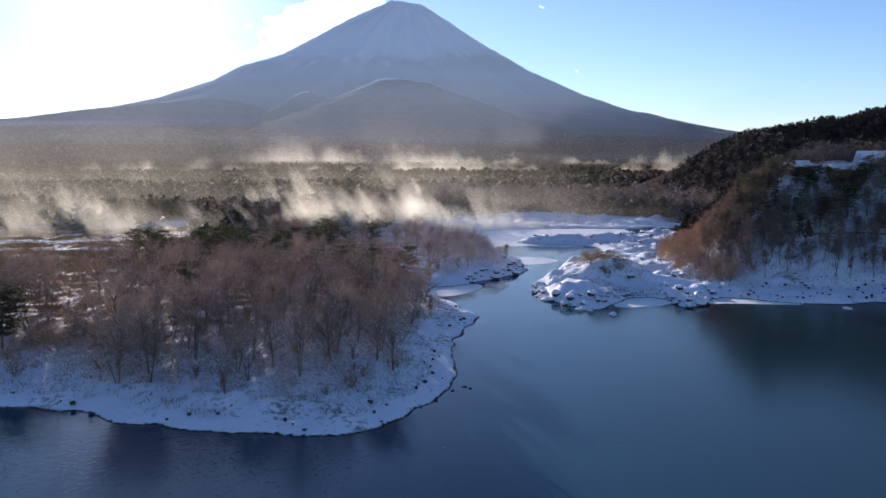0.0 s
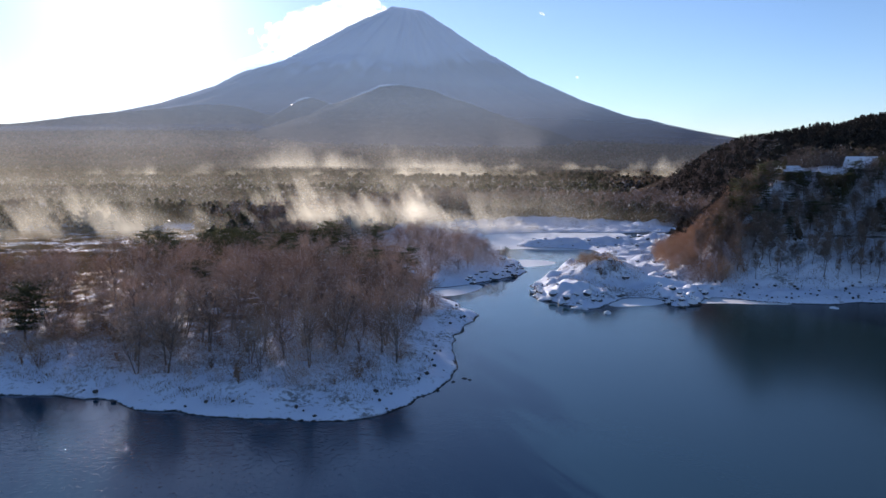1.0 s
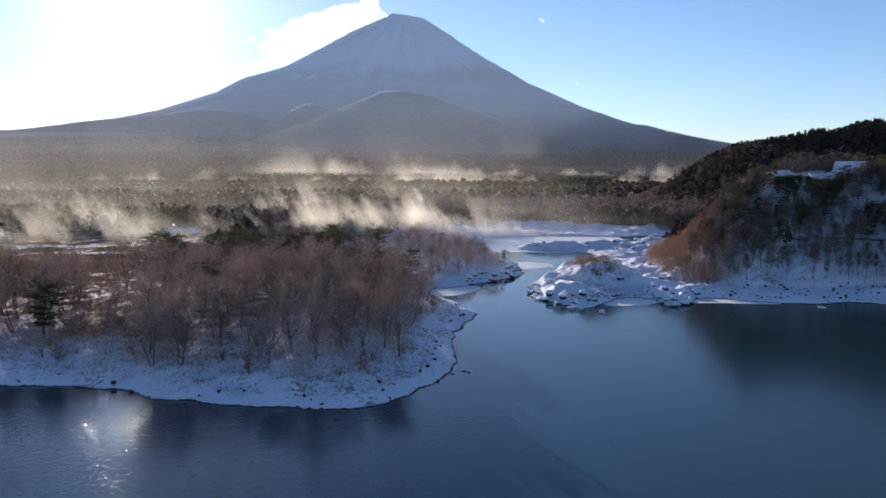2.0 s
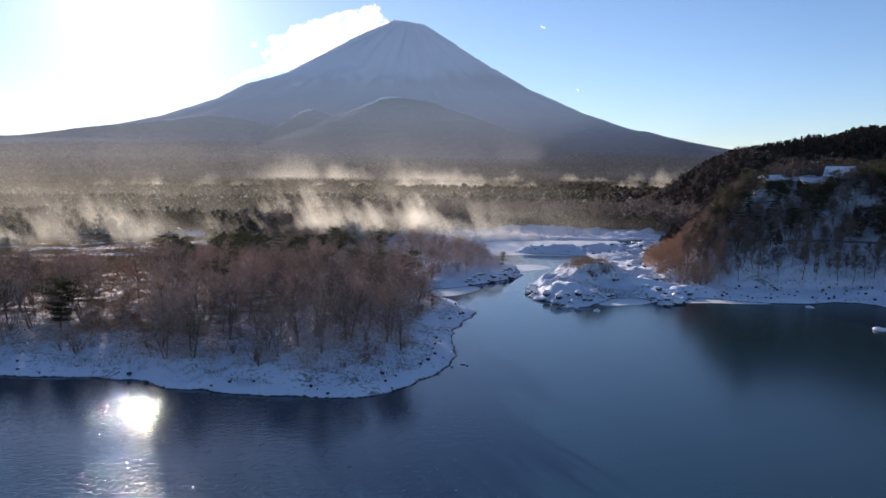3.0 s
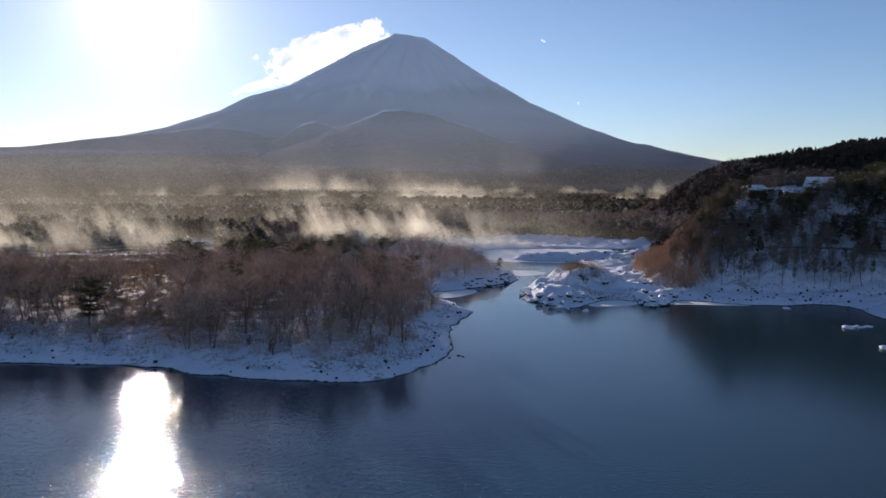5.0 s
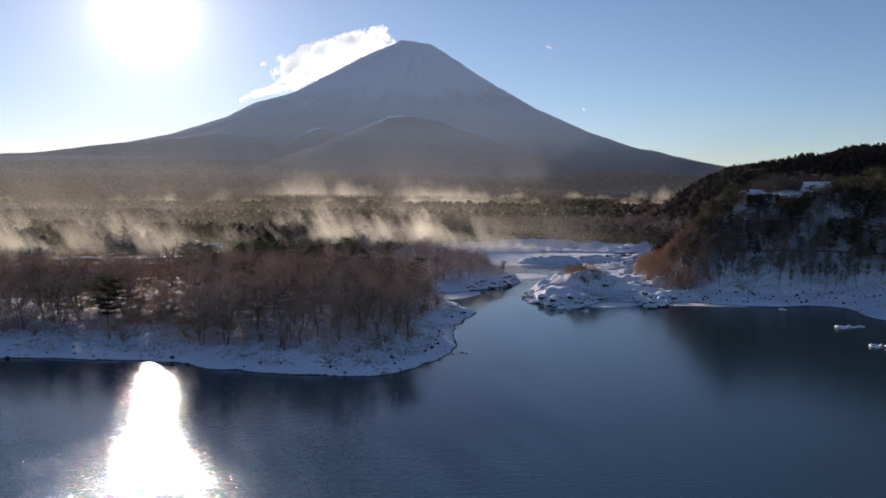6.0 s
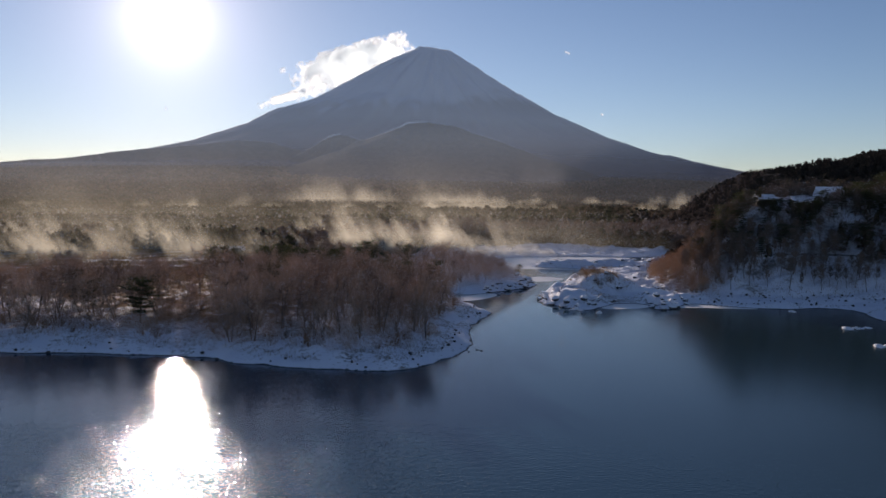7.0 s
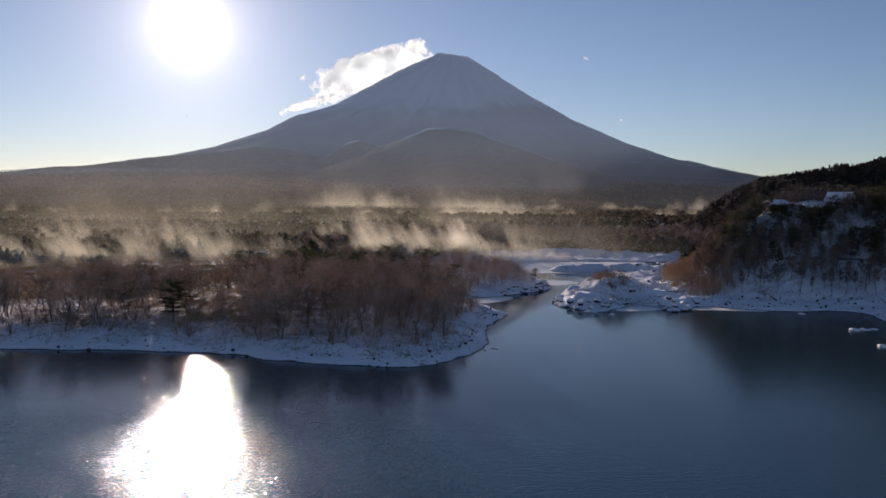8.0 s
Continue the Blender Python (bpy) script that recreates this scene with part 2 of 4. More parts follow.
    bump_of(nt, p, math_of(nt, "ADD", fine, math_of(nt, "ADD", noise_of(nt, pos, 5.0, 4), math_of(nt, "MULTIPLY", noise_of(nt, pos, 0.6, 4, 0.6), 2.0))), 0.7, 0.2)
    return m


def water_material():
    m, nt, p = material("lake_water")
    pos = coords(nt)
    x, y, z = split(nt, pos)
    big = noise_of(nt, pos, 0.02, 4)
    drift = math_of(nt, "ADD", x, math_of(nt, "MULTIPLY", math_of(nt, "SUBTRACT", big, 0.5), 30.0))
    # reflection put into colour: light blue off the wood, dark green below the hill
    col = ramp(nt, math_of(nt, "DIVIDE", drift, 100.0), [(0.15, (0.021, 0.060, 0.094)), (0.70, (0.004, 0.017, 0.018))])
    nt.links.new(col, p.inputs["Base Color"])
    p.inputs["IOR"].default_value = 1.333
    # still water off the wood, fine ripples off the hill
    fine = ramp(nt, math_of(nt, "DIVIDE", drift, 100.0), [(0.20, grey(0.032)), (0.42, grey(0.15)), (0.80, grey(0.23))])
    # breeze on the open lake, calmer water under the shores
    reach = math_of(nt, "DIVIDE", math_of(nt, "SUBTRACT", 120.0, math_of(nt, "ADD", y, math_of(nt, "MULTIPLY", math_of(nt, "SUBTRACT", noise_of(nt, pos, 0.12, 3), 0.5), 6.0))), 100.0)
    breeze = ramp(nt, reach, [(0.0, grey(0.03)), (0.33, grey(0.04)), (0.37, grey(0.125)), (0.47, grey(0.15)), (0.56, grey(0.11)), (0.66, grey(0.15)), (0.76, grey(0.38)), (1.0, grey(0.64))])
    gusts = ramp(nt, noise_of(nt, pos, 0.03, 4, 0.5, (1, 2.5, 1)), [(0.35, grey(0.82)), (0.62, grey(1))])
    # the gust lies along the wood's shore and dies away towards the bay
    lane = ramp(nt, math_of(nt, "DIVIDE", math_of(nt, "ADD", drift, 60.0), 100.0), [(0.0, grey(1)), (0.45, grey(1)), (0.75, grey(0.25))])
    breeze = math_of(nt, "MULTIPLY", math_of(nt, "MULTIPLY", breeze, gusts), lane)
    waves = math_of(nt, "ADD", noise_of(nt, pos, 3.4, 1, 0.5), math_of(nt, "MULTIPLY", noise_of(nt, pos, 1.1, 1, 0.5), 0.8))
    nt.links.new(math_of(nt, "ADD", fine, math_of(nt, "MULTIPLY", breeze, 0.038)), p.inputs["Roughness"])
    # single steeper wavelets that catch the sun
    steep = ramp(nt, reach, [(0.31, grey(0)), (0.37, grey(0.22)), (0.47, grey(0.24)), (0.55, grey(0.16)), (0.68, grey(0.22)), (0.78, grey(0.5)), (1.0, grey(0.85))])
    peaks = 0.0
    for scale, cut, gain in ((1.7, 0.60, 3.0), (2.9, 0.62, 2.4)):
        peaks = math_of(nt, "ADD", math_of(nt, "MULTIPLY", math_of(nt, "MAXIMUM", math_of(nt, "SUBTRACT", noise_of(nt, pos, scale, 1, 0.5, (1, 0.75, 1)), cut), 0.0), gain), peaks)
    heights = math_of(nt, "ADD", math_of(nt, "MULTIPLY", waves, breeze), math_of(nt, "MULTIPLY", peaks, math_of(nt, "MULTIPLY", steep, lane)))
    bump_of(nt, p, heights, 1.0, 0.15)
    return m


def mountain_material():
    m, nt, p = material("mountain_slopes")
    pos = coords(nt)
    x, y, z = split(nt, pos)
    streak = noise_of(nt, pos, 0.02, 6, 0.6, (1, 1, 0.25))
    fine = noise_of(nt, pos, 0.06, 5, 0.65)
    lim = math_of(nt, "ADD", z, math_of(nt, "ADD", math_of(nt, "MULTIPLY", math_of(nt, "SUBTRACT", streak, 0.5), 300.0), math_of(nt, "MULTIPLY", math_of(nt, "SUBTRACT", fine, 0.5), 120.0)))
    lee = math_of(nt, "MULTIPLY", math_of(nt, "DIVIDE", x, 300.0, True), 70.0)
    cap = ramp(nt, math_of(nt, "DIVIDE", math_of(nt, "SUBTRACT", lim, lee), 1000.0), [(0.40, grey(0)), (0.43, grey(0.85)), (0.52, grey(1))])
    wood = ramp(nt, fine, [(0.3, (0.03, 0.035, 0.03)), (0.7, (0.085, 0.075, 0.06))])
    rock = ramp(nt, streak, [(0.3, (0.035, 0.033, 0.036)), (0.7, (0.08, 0.07, 0.07))])
    low = mix_of(nt, ramp(nt, math_of(nt, "DIVIDE", lim, 1000.0), [(0.25, grey(0)), (0.42, grey(1))]), wood, rock)
    nt.links.new(mix_of(nt, cap, low, (0.80, 0.83, 0.88)), p.inputs["Base Color"])
    p.inputs["Roughness"].default_value = 0.85
    p.inputs["Specular IOR Level"].default_value = 0.0
    bump_of(nt, p, math_of(nt, "ADD", fine, streak), 0.6, 8.0)
    return m


SNOW, WATER, SLOPES = snow_ground(), water_material(), mountain_material()


# ---- meshes ----
def link_mesh(name, verts, faces, mat, parent=None, smooth_faces=True, label=""):
    me = bpy.data.meshes.new(name)
    me.from_pydata([tuple(v) for v in verts], [], faces)
    if smooth_faces:
        me.polygons.foreach_set("use_smooth", [True] * len(me.polygons))
    for one in mat if isinstance(mat, (list, tuple)) else [mat]:
        me.materials.append(one)
    ob = new(name, me)
    if parent is not None:
        ob.parent = parent
    if label:
        tagged(ob, label)
    return ob


def lines(marks):
    """Grid lines from (start, end, step) stretches."""
    got = []
    for a, b, step in marks:
        got += list(np.linspace(a, b, max(2, round((b - a) / step) + 1))[:-1])
    return np.array(got + [marks[-1][1]])


def sheet(name, xs, ys, zfun, mat):
    gx, gy = np.meshgrid(xs, ys)
    gz = zfun(gx, gy)
    n, m = len(xs), len(ys)
    i = (np.arange(m - 1)[:, None] * n + np.arange(n - 1)[None, :]).ravel()
    faces = np.stack([i, i + 1, i + n + 1, i + n], 1)
    return link_mesh(name, np.stack([gx.ravel(), gy.ravel(), gz.ravel()], 1).tolist(), faces.tolist(), mat)


ground = sheet("ground", lines([(-2600, -700, 120), (-700, -170, 14), (-170, -108, 2.2), (-108, 72, 0.95), (72, 150, 1.3), (150, 400, 6), (400, 2600, 120)]),
               lines([(-900, 60, 60), (60, 78, 3), (78, 215, 0.95), (215, 330, 1.4), (330, 450, 2.6), (450, 700, 8), (700, 2100, 45)]), height, SNOW)
tagged(ground, "snow-covered lake shore with dark wet stones at the waterline", "ground", kind="structure")

mountain = sheet("backdrop_mountain", lines([(-3200, -900, 40), (-900, -260, 14), (-260, 200, 7), (200, 900, 14), (900, 3200, 40)]), lines([(2100, 3300, 40), (3300, 3760, 14), (3760, 4040, 8), (4040, 4300, 20)]), mountain_height, SLOPES)
tagged(mountain, "tall volcanic mountain with a snow cap and forested skirts", "mountain", kind="structure")


def hill(name, at, profile_l, profile_r, label, seed):
    na, nr = 96, 40
    r = np.linspace(0, profile_l[0][-1], nr)
    verts, faces = [], []
    for k in range(na):
        a = 2 * math.pi * k / na
        side = (1 - math.cos(a)) / 2
        for j in range(nr):
            z = np.interp(r[j], *profile_r) * (1 - side) + np.interp(r[j], *profile_l) * side
            px, py = at[0] + r[j] * math.cos(a), at[1] + r[j] * math.sin(a)
            z += float(fbm(np.array(px / 60), np.array(py / 60), seed, 3)) * 9 * min(1, r[j] / 40)
            verts.append((px, py, z))
    for k in range(na):
        for j in range(nr - 1):
            b = (k + 1) % na
            faces.append((k * nr + j, k * nr + j + 1, b * nr + j + 1, b * nr + j))
    ob = link_mesh(name, verts, faces, SLOPES)
    return tagged(ob, label, "hill", kind="structure")


hill("backdrop_hill", (-44, 2300), ((0, 60, 143, 201, 330, 480, 670), (244, 238, 206, 180, 130, 80, 0)), ((0, 60, 106, 240, 376, 495, 670), (244, 236, 226, 173, 127, 90, 0)), "wooded cone-shaped hill in front of the mountain", 5)
hill("backdrop_hill", (-322, 2420), ((0, 25, 60, 130, 250), (214, 208, 190, 150, 60)), ((0, 25, 60, 130, 250), (214, 208, 192, 160, 60)), "small wooded hill with a thin snowy crest", 8)

LEFT_RIDGE = ((-1700, -1543, -1274, -1006, -835, -655, -550, -490, -430, -330, -200), (104, 116, 140, 170, 186, 204, 200, 180, 160, 118, 40))


def ridge_height(x, y):
    return np.interp(x, *LEFT_RIDGE) * np.exp(-((y - 2500) / 210.0) ** 2) + 7 * fbm(x / 70, y / 70, 37, 4) - 6


tagged(sheet("backdrop_hill", lines([(-1800, -200, 14)]), lines([(2110, 2700, 22)]), ridge_height, SLOPES), "long dark wooded ridge before the mountain", "hill", kind="structure")


def crest(at, heights, reach, seed):
    """A thin strip of open snow along a hill's ridge."""
    verts, faces = [], []
    n = 30
    for i in range(n + 1):
        r = reach * i / n
        w = 7.0 * math.sin(math.pi * (0.1 + 0.85 * i / n)) + 0.6
        for side in (-1, 0):
            px, py = at[0] - r, at[1] - 1 + side * 5
            z = float(np.interp(r, *heights)) + float(fbm(np.array(px / 60), np.array(at[1] / 60), seed, 3)) * 9 * min(1, r / 40)
            verts.append((px, py, z + 0.6 + (1 + side) * w * 0.75))
    for i in range(n):
        faces.append((2 * i, 2 * i + 1, 2 * i + 3, 2 * i + 2))
    ob = link_mesh("backdrop_snowfield", verts, faces, CREST)
    return tagged(ob, "narrow snowfield along the hill's crest", "snowfield", kind="structure")


CREST = bpy.data.materials.new("crest_snow")
CREST.use_nodes = True
CREST.node_tree.nodes["Principled BSDF"].inputs["Base Color"].default_value = (0.82, 0.84, 0.88, 1)
crest((-44, 2300), ((0, 60, 143, 201), (244, 238, 206, 180)), 135, 5)
crest((-322, 2420), ((0, 25, 60, 130), (214, 208, 190, 150)), 60, 8)

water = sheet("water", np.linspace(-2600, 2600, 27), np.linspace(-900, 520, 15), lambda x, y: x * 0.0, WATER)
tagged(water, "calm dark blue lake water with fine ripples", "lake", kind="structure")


# ---- materials of plants, stones and air ----
def island(nt):
    return nt.nodes.new("ShaderNodeNewGeometry").outputs["Random Per Island"]


def twig_material(name, dark, light, frost):
    m, nt, p = material(name)
    pos = coords(nt)
    rnd, own = island(nt), nt.nodes.new("ShaderNodeObjectInfo").outputs["Random"]
    tone = math_of(nt, "ADD", math_of(nt, "MULTIPLY", rnd, 0.35), math_of(nt, "ADD", math_of(nt, "MULTIPLY", own, 0.5), math_of(nt, "MULTIPLY", math_of(nt, "SUBTRACT", noise_of(nt, pos, 0.09, 4), 0.35), 1.0)))
    col = ramp(nt, tone, [(0.15, dark), (0.85, light)])
    white = ramp(nt, rnd, [(1 - frost - 0.01, grey(0)), (1 - frost + 0.01, grey(1))])
    nt.links.new(mix_of(nt, white, col, (0.62, 0.64, 0.68)), p.inputs["Base Color"])
    p.inputs["Roughness"].default_value = 0.8
    p.inputs["Specular IOR Level"].default_value = 0.04
    return m


def bark_material(name, dark, light):
    m, nt, p = material(name)
    pos = coords(nt)
    grain = noise_of(nt, pos, 6.0, 5, 0.6, (1, 1, 0.2))
    nt.links.new(ramp(nt, grain, [(0.3, dark), (0.7, light)]), p.inputs["Base Color"])
    p.inputs["Roughness"].default_value = 0.9
    bump_of(nt, p, grain, 0.6, 0.03)
    return m


def leaf_material(name, stops, frost, patch_scale, dust=0.75, thin=0.4):
    """Foliage: hue drifts from tree to tree, each clump has its own tone, some are dusted with snow."""
    m, nt, p = material(name)
    pos = coords(nt)
    rnd = island(nt)
    patch = noise_of(nt, pos, patch_scale, 4, 0.6)
    tone = math_of(nt, "ADD", math_of(nt, "MULTIPLY", rnd, 0.3), math_of(nt, "MULTIPLY", math_of(nt, "SUBTRACT", patch, 0.15), 1.0))
    col = ramp(nt, tone, stops)
    white = ramp(nt, rnd, [(1 - frost - 0.01, grey(0)), (1 - frost + 0.01, grey(1))])
    nt.links.new(mix_of(nt, math_of(nt, "MULTIPLY", white, dust), col, (0.62, 0.65, 0.68)), p.inputs["Base Color"])
    p.inputs["Roughness"].default_value = 1.0
    p.inputs["Specular IOR Level"].default_value = 0.0
    # needles and thin leaves let light through
    glow, mix = nt.nodes.new("ShaderNodeBsdfTranslucent"), node(nt, "ShaderNodeMixShader", Fac=thin)
    nt.links.new(p.inputs["Base Color"].links[0].from_socket, glow.inputs["Color"])
    nt.links.new(p.outputs[0], mix.inputs[1])
    nt.links.new(glow.outputs[0], mix.inputs[2])
    nt.links.new(mix.outputs[0], nt.nodes["Material Output"].inputs["Surface"])
    return m


def stone_material(name, dark, light, scale):
    m, nt, p = material(name)
    pos = coords(nt)
    n = noise_of(nt, pos, scale, 6, 0.6)
    nt.links.new(ramp(nt, n, [(0.3, dark), (0.7, light)]), p.inputs["Base Color"])
    p.inputs["Roughness"].default_value = 0.8
    bump_of(nt, p, n, 0.7, 0.08)
    return m


TWIGS = twig_material("bare_twigs", (0.16, 0.108, 0.082), (0.58, 0.40, 0.29), 0.10)
HILL_TWIGS = twig_material("hillside_twigs", (0.11, 0.08, 0.066), (0.33, 0.24, 0.19), 0.08)
BARE = twig_material("dark_bare_twigs", (0.10, 0.075, 0.062), (0.29, 0.21, 0.165), 0.05)
FLANK_TWIGS = twig_material("rust_twigs", (0.24, 0.148, 0.095), (0.54, 0.335, 0.21), 0.04)
RED_TWIGS = twig_material("reddish_twigs", (0.15, 0.08, 0.05), (0.40, 0.23, 0.13), 0.08)
BARK = bark_material("grey_bark", (0.09, 0.07, 0.06), (0.24, 0.19, 0.165))
PINE_BARK = bark_material("pine_bark", (0.05, 0.03, 0.022), (0.14, 0.08, 0.055))
NEEDLES = leaf_material("pine_needles", [(0.2, (0.048, 0.057, 0.03)), (0.8, (0.12, 0.12, 0.062))], 0.05, 0.4, 0.35)
WOODS = leaf_material("far_woods", [(0.25, (0.05, 0.055, 0.035)), (0.42, (0.09, 0.085, 0.056)), (0.52, (0.14, 0.108, 0.08)), (0.8, (0.22, 0.16, 0.12))], 0.02, 0.02, 0.15, 0.18)
DUSTED = leaf_material("snow_dusted_woods", [(0.25, (0.05, 0.06, 0.036)), (0.42, (0.09, 0.09, 0.056)), (0.52, (0.14, 0.108, 0.08)), (0.8, (0.22, 0.16, 0.12))], 0.2, 0.03, 0.3, 0.28)
RIDGE_WOODS = leaf_material("ridge_woods", [(0.25, (0.034, 0.035, 0.03)), (0.5, (0.058, 0.050, 0.043)), (0.8, (0.095, 0.075, 0.062))], 0.01, 0.03, 0.1, 0.05)
MEADOW_GRASS = twig_material("tawny_grass", (0.20, 0.12, 0.06), (0.46, 0.30, 0.15), 0.08)
STRAW = twig_material("dry_grass", (0.10, 0.075, 0.05), (0.30, 0.21, 0.12), 0.45)
STONE = stone_material("dark_lava_stone", (0.02, 0.02, 0.022), (0.09, 0.08, 0.075), 1.8)
CAP = stone_material("fresh_snow", (0.74, 0.77, 0.82), (0.84, 0.86, 0.89), 0.9)
ICE = stone_material("snowy_ice", (0.80, 0.80, 0.79), (0.92, 0.90, 0.85), 0.25)
ICE.node_tree.nodes["Principled BSDF"].inputs["Specular IOR Level"].default_value = 1.0
ICE.node_tree.nodes["Principled BSDF"].inputs["Roughness"].default_value = 0.42


# ---- plants ----
def cone(verts, faces, a, b, ra, rb, sides):
    """A tapered stick from a to b; it ends in a point where rb is 0."""
    axis = (b - a)
    if axis.length < 1e-6:
        return
    axis = axis.normalized()
    u = axis.orthogonal().normalized()
    w = axis.cross(u)
    i = len(verts)
    ring = [u * math.cos(2 * math.pi * k / sides) + w * math.sin(2 * math.pi * k / sides) for k in range(sides)]
    verts.extend(a + v * ra for v in ring)
    if rb <= 0:
        verts.append(b)
        faces.extend((i + k, i + (k + 1) % sides, i + sides) for k in range(sides))
    else:
        verts.extend(b + v * rb for v in ring)
        faces.extend((i + k, i + (k + 1) % sides, i + sides + (k + 1) % sides, i + sides + k) for k in range(sides))


def blade(verts, faces, a, b, half, rng):
    """A fine twig, too thin to show its roundness."""
    side = (b - a).cross(Vector((rng.uniform(-1, 1), rng.uniform(-1, 1), rng.uniform(-1, 1))))
    if side.length < 1e-6:
        return
    side = side.normalized() * half
    i = len(verts)
    verts.extend((a - side, a + side, b))
    faces.append((i, i + 1, i + 2))


def lean(rng, way, angle):
    """A direction that leaves way by about that angle."""
    u = way.orthogonal().normalized()
    w = way.cross(u)
    a = rng.uniform(0, 2 * math.pi)
    return (way * math.cos(angle) + (u * math.cos(a) + w * math.sin(a)) * math.sin(angle)).normalized()


def limb(rng, verts, faces, a, way, length, r0, r1, sides, steps, bend, lift):
    """A bent limb; returns points along it with their directions and radii."""
    marks, p, d = [], a.copy(), way.copy()
    for k in range(steps):
        d = (d + Vector((rng.uniform(-bend, bend), rng.uniform(-bend, bend), rng.uniform(-bend, bend) + lift))).normalized()
        q = p + d * (length / steps)
        ra, rb = r0 + (r1 - r0) * k / steps, r0 + (r1 - r0) * (k + 1) / steps
        cone(verts, faces, p, q, ra, rb, sides)
        marks.append((q.copy(), d.copy(), rb))
        p = q
    return marks


def root(name, label, category, group):
    e = new(name)
    e.empty_display_size = 0.5
    return tagged(e, label, category, group)


def bare_tree(seed, tall, stems, label, wide=0.4, low=0.3, mat=None):
    """A broadleaf tree in winter: limbs fan out from the trunk into a rounded crown of fine twigs."""
    rng = random.Random(seed)
    tv, tf, cv, cf = [], [], [], []
    up = Vector((0, 0, 1))
    trunks = []
    for s in range(stems):
        base = Vector((rng.uniform(-0.3, 0.3), rng.uniform(-0.3, 0.3), -0.5)) * (1 if stems > 1 else 0.1) + Vector((0, 0, -0.3))
        way = lean(rng, up, rng.uniform(0.1, 0.3) if stems > 1 else 0.05)
        trunks.append(limb(rng, tv, tf, base, way, tall * 0.75, tall * 0.014 / stems ** 0.4, tall * 0.003, 6, 8, 0.09, 0.06))
    for k in range(30):
        # a point near the outside of the crown, and the limb that reaches it
        a, e = rng.uniform(0, 2 * math.pi), rng.uniform(-0.55, 1.45)
        out = rng.uniform(0.6, 1.0)
        goal = Vector((math.cos(a) * math.cos(e) * wide * out, math.sin(a) * math.cos(e) * wide * out, low + (1 - low) * 0.5 + math.sin(e) * (1 - low) * 0.5 * out)) * tall
        marks = trunks[k % stems]
        flat = math.hypot(goal.x, goal.y)
        q, d, r = min(marks, key=lambda m: abs(m[0].z - max(goal.z - flat * 1.1, low * tall * 0.6)))
        way = (goal - q)
        if way.length < 0.3:
            continue
        n = way.length
        way = (way.normalized() + Vector((goal.x, goal.y, 0)) * 0.25 / tall).normalized()
        twigs = limb(rng, tv, tf, q, way, n, max(r * 0.5, 0.03), 0.016, 3, 4, 0.13, 0.05)
        for q2, d2, r2 in twigs:
            for _ in range(3):
                w = (lean(rng, d2, rng.uniform(0.4, 1.0)) + up * 0.2).normalized()
                n2 = tall * rng.uniform(0.08, 0.15)
                cone(cv, cf, q2, q2 + w * n2, 0.022, 0.0, 3)
                for _ in range(5):
                    b = q2 + w * n2 * rng.uniform(0.1, 0.95)
                    v = (lean(rng, w, rng.uniform(0.4, 1.1)) + up * 0.15).normalized()
                    blade(cv, cf, b, b + v * n2 * rng.uniform(0.35, 0.8), 0.019, rng)
    e = root("bare_tree", label, "tree", "bare trees of the shore wood")
    link_mesh("trunk", tv, tf, BARK, e)
    link_mesh("crown", cv, cf, mat or TWIGS, e, False, "leafless crown of fine brown twigs")
    return e


def shrub(seed, tall, label, mat=None):
    rng = random.Random(seed)
    tv, tf, cv, cf = [], [], [], []
    for s in range(9):
        way = lean(rng, Vector((0, 0, 1)), rng.uniform(0.1, 0.75))
        marks = limb(rng, tv, tf, Vector((rng.uniform(-0.03, 0.03), rng.uniform(-0.03, 0.03), -0.25)), way, tall * rng.uniform(0.6, 0.95), 0.035, 0.012, 4, 4, 0.15, 0.08)
        for q, d, r in marks:
            for _ in range(4):
                w = lean(rng, d, rng.uniform(0.3, 0.9))
                n = tall * rng.uniform(0.14, 0.3)
                cone(cv, cf, q, q + w * n, 0.014, 0.0, 3)
                for k in range(2):
                    a = q + w * n * rng.uniform(0.2, 0.9)
                    cone(cv, cf, a, a + lean(rng, w, 0.7) * n * 0.6, 0.015, 0.0, 3)
    e = root("shrub", label, "shrub", "bare shrubs")
    link_mesh("branchwork", tv, tf, BARK, e)
    link_mesh("crown", cv, cf, mat or RED_TWIGS, e, False)
    return e


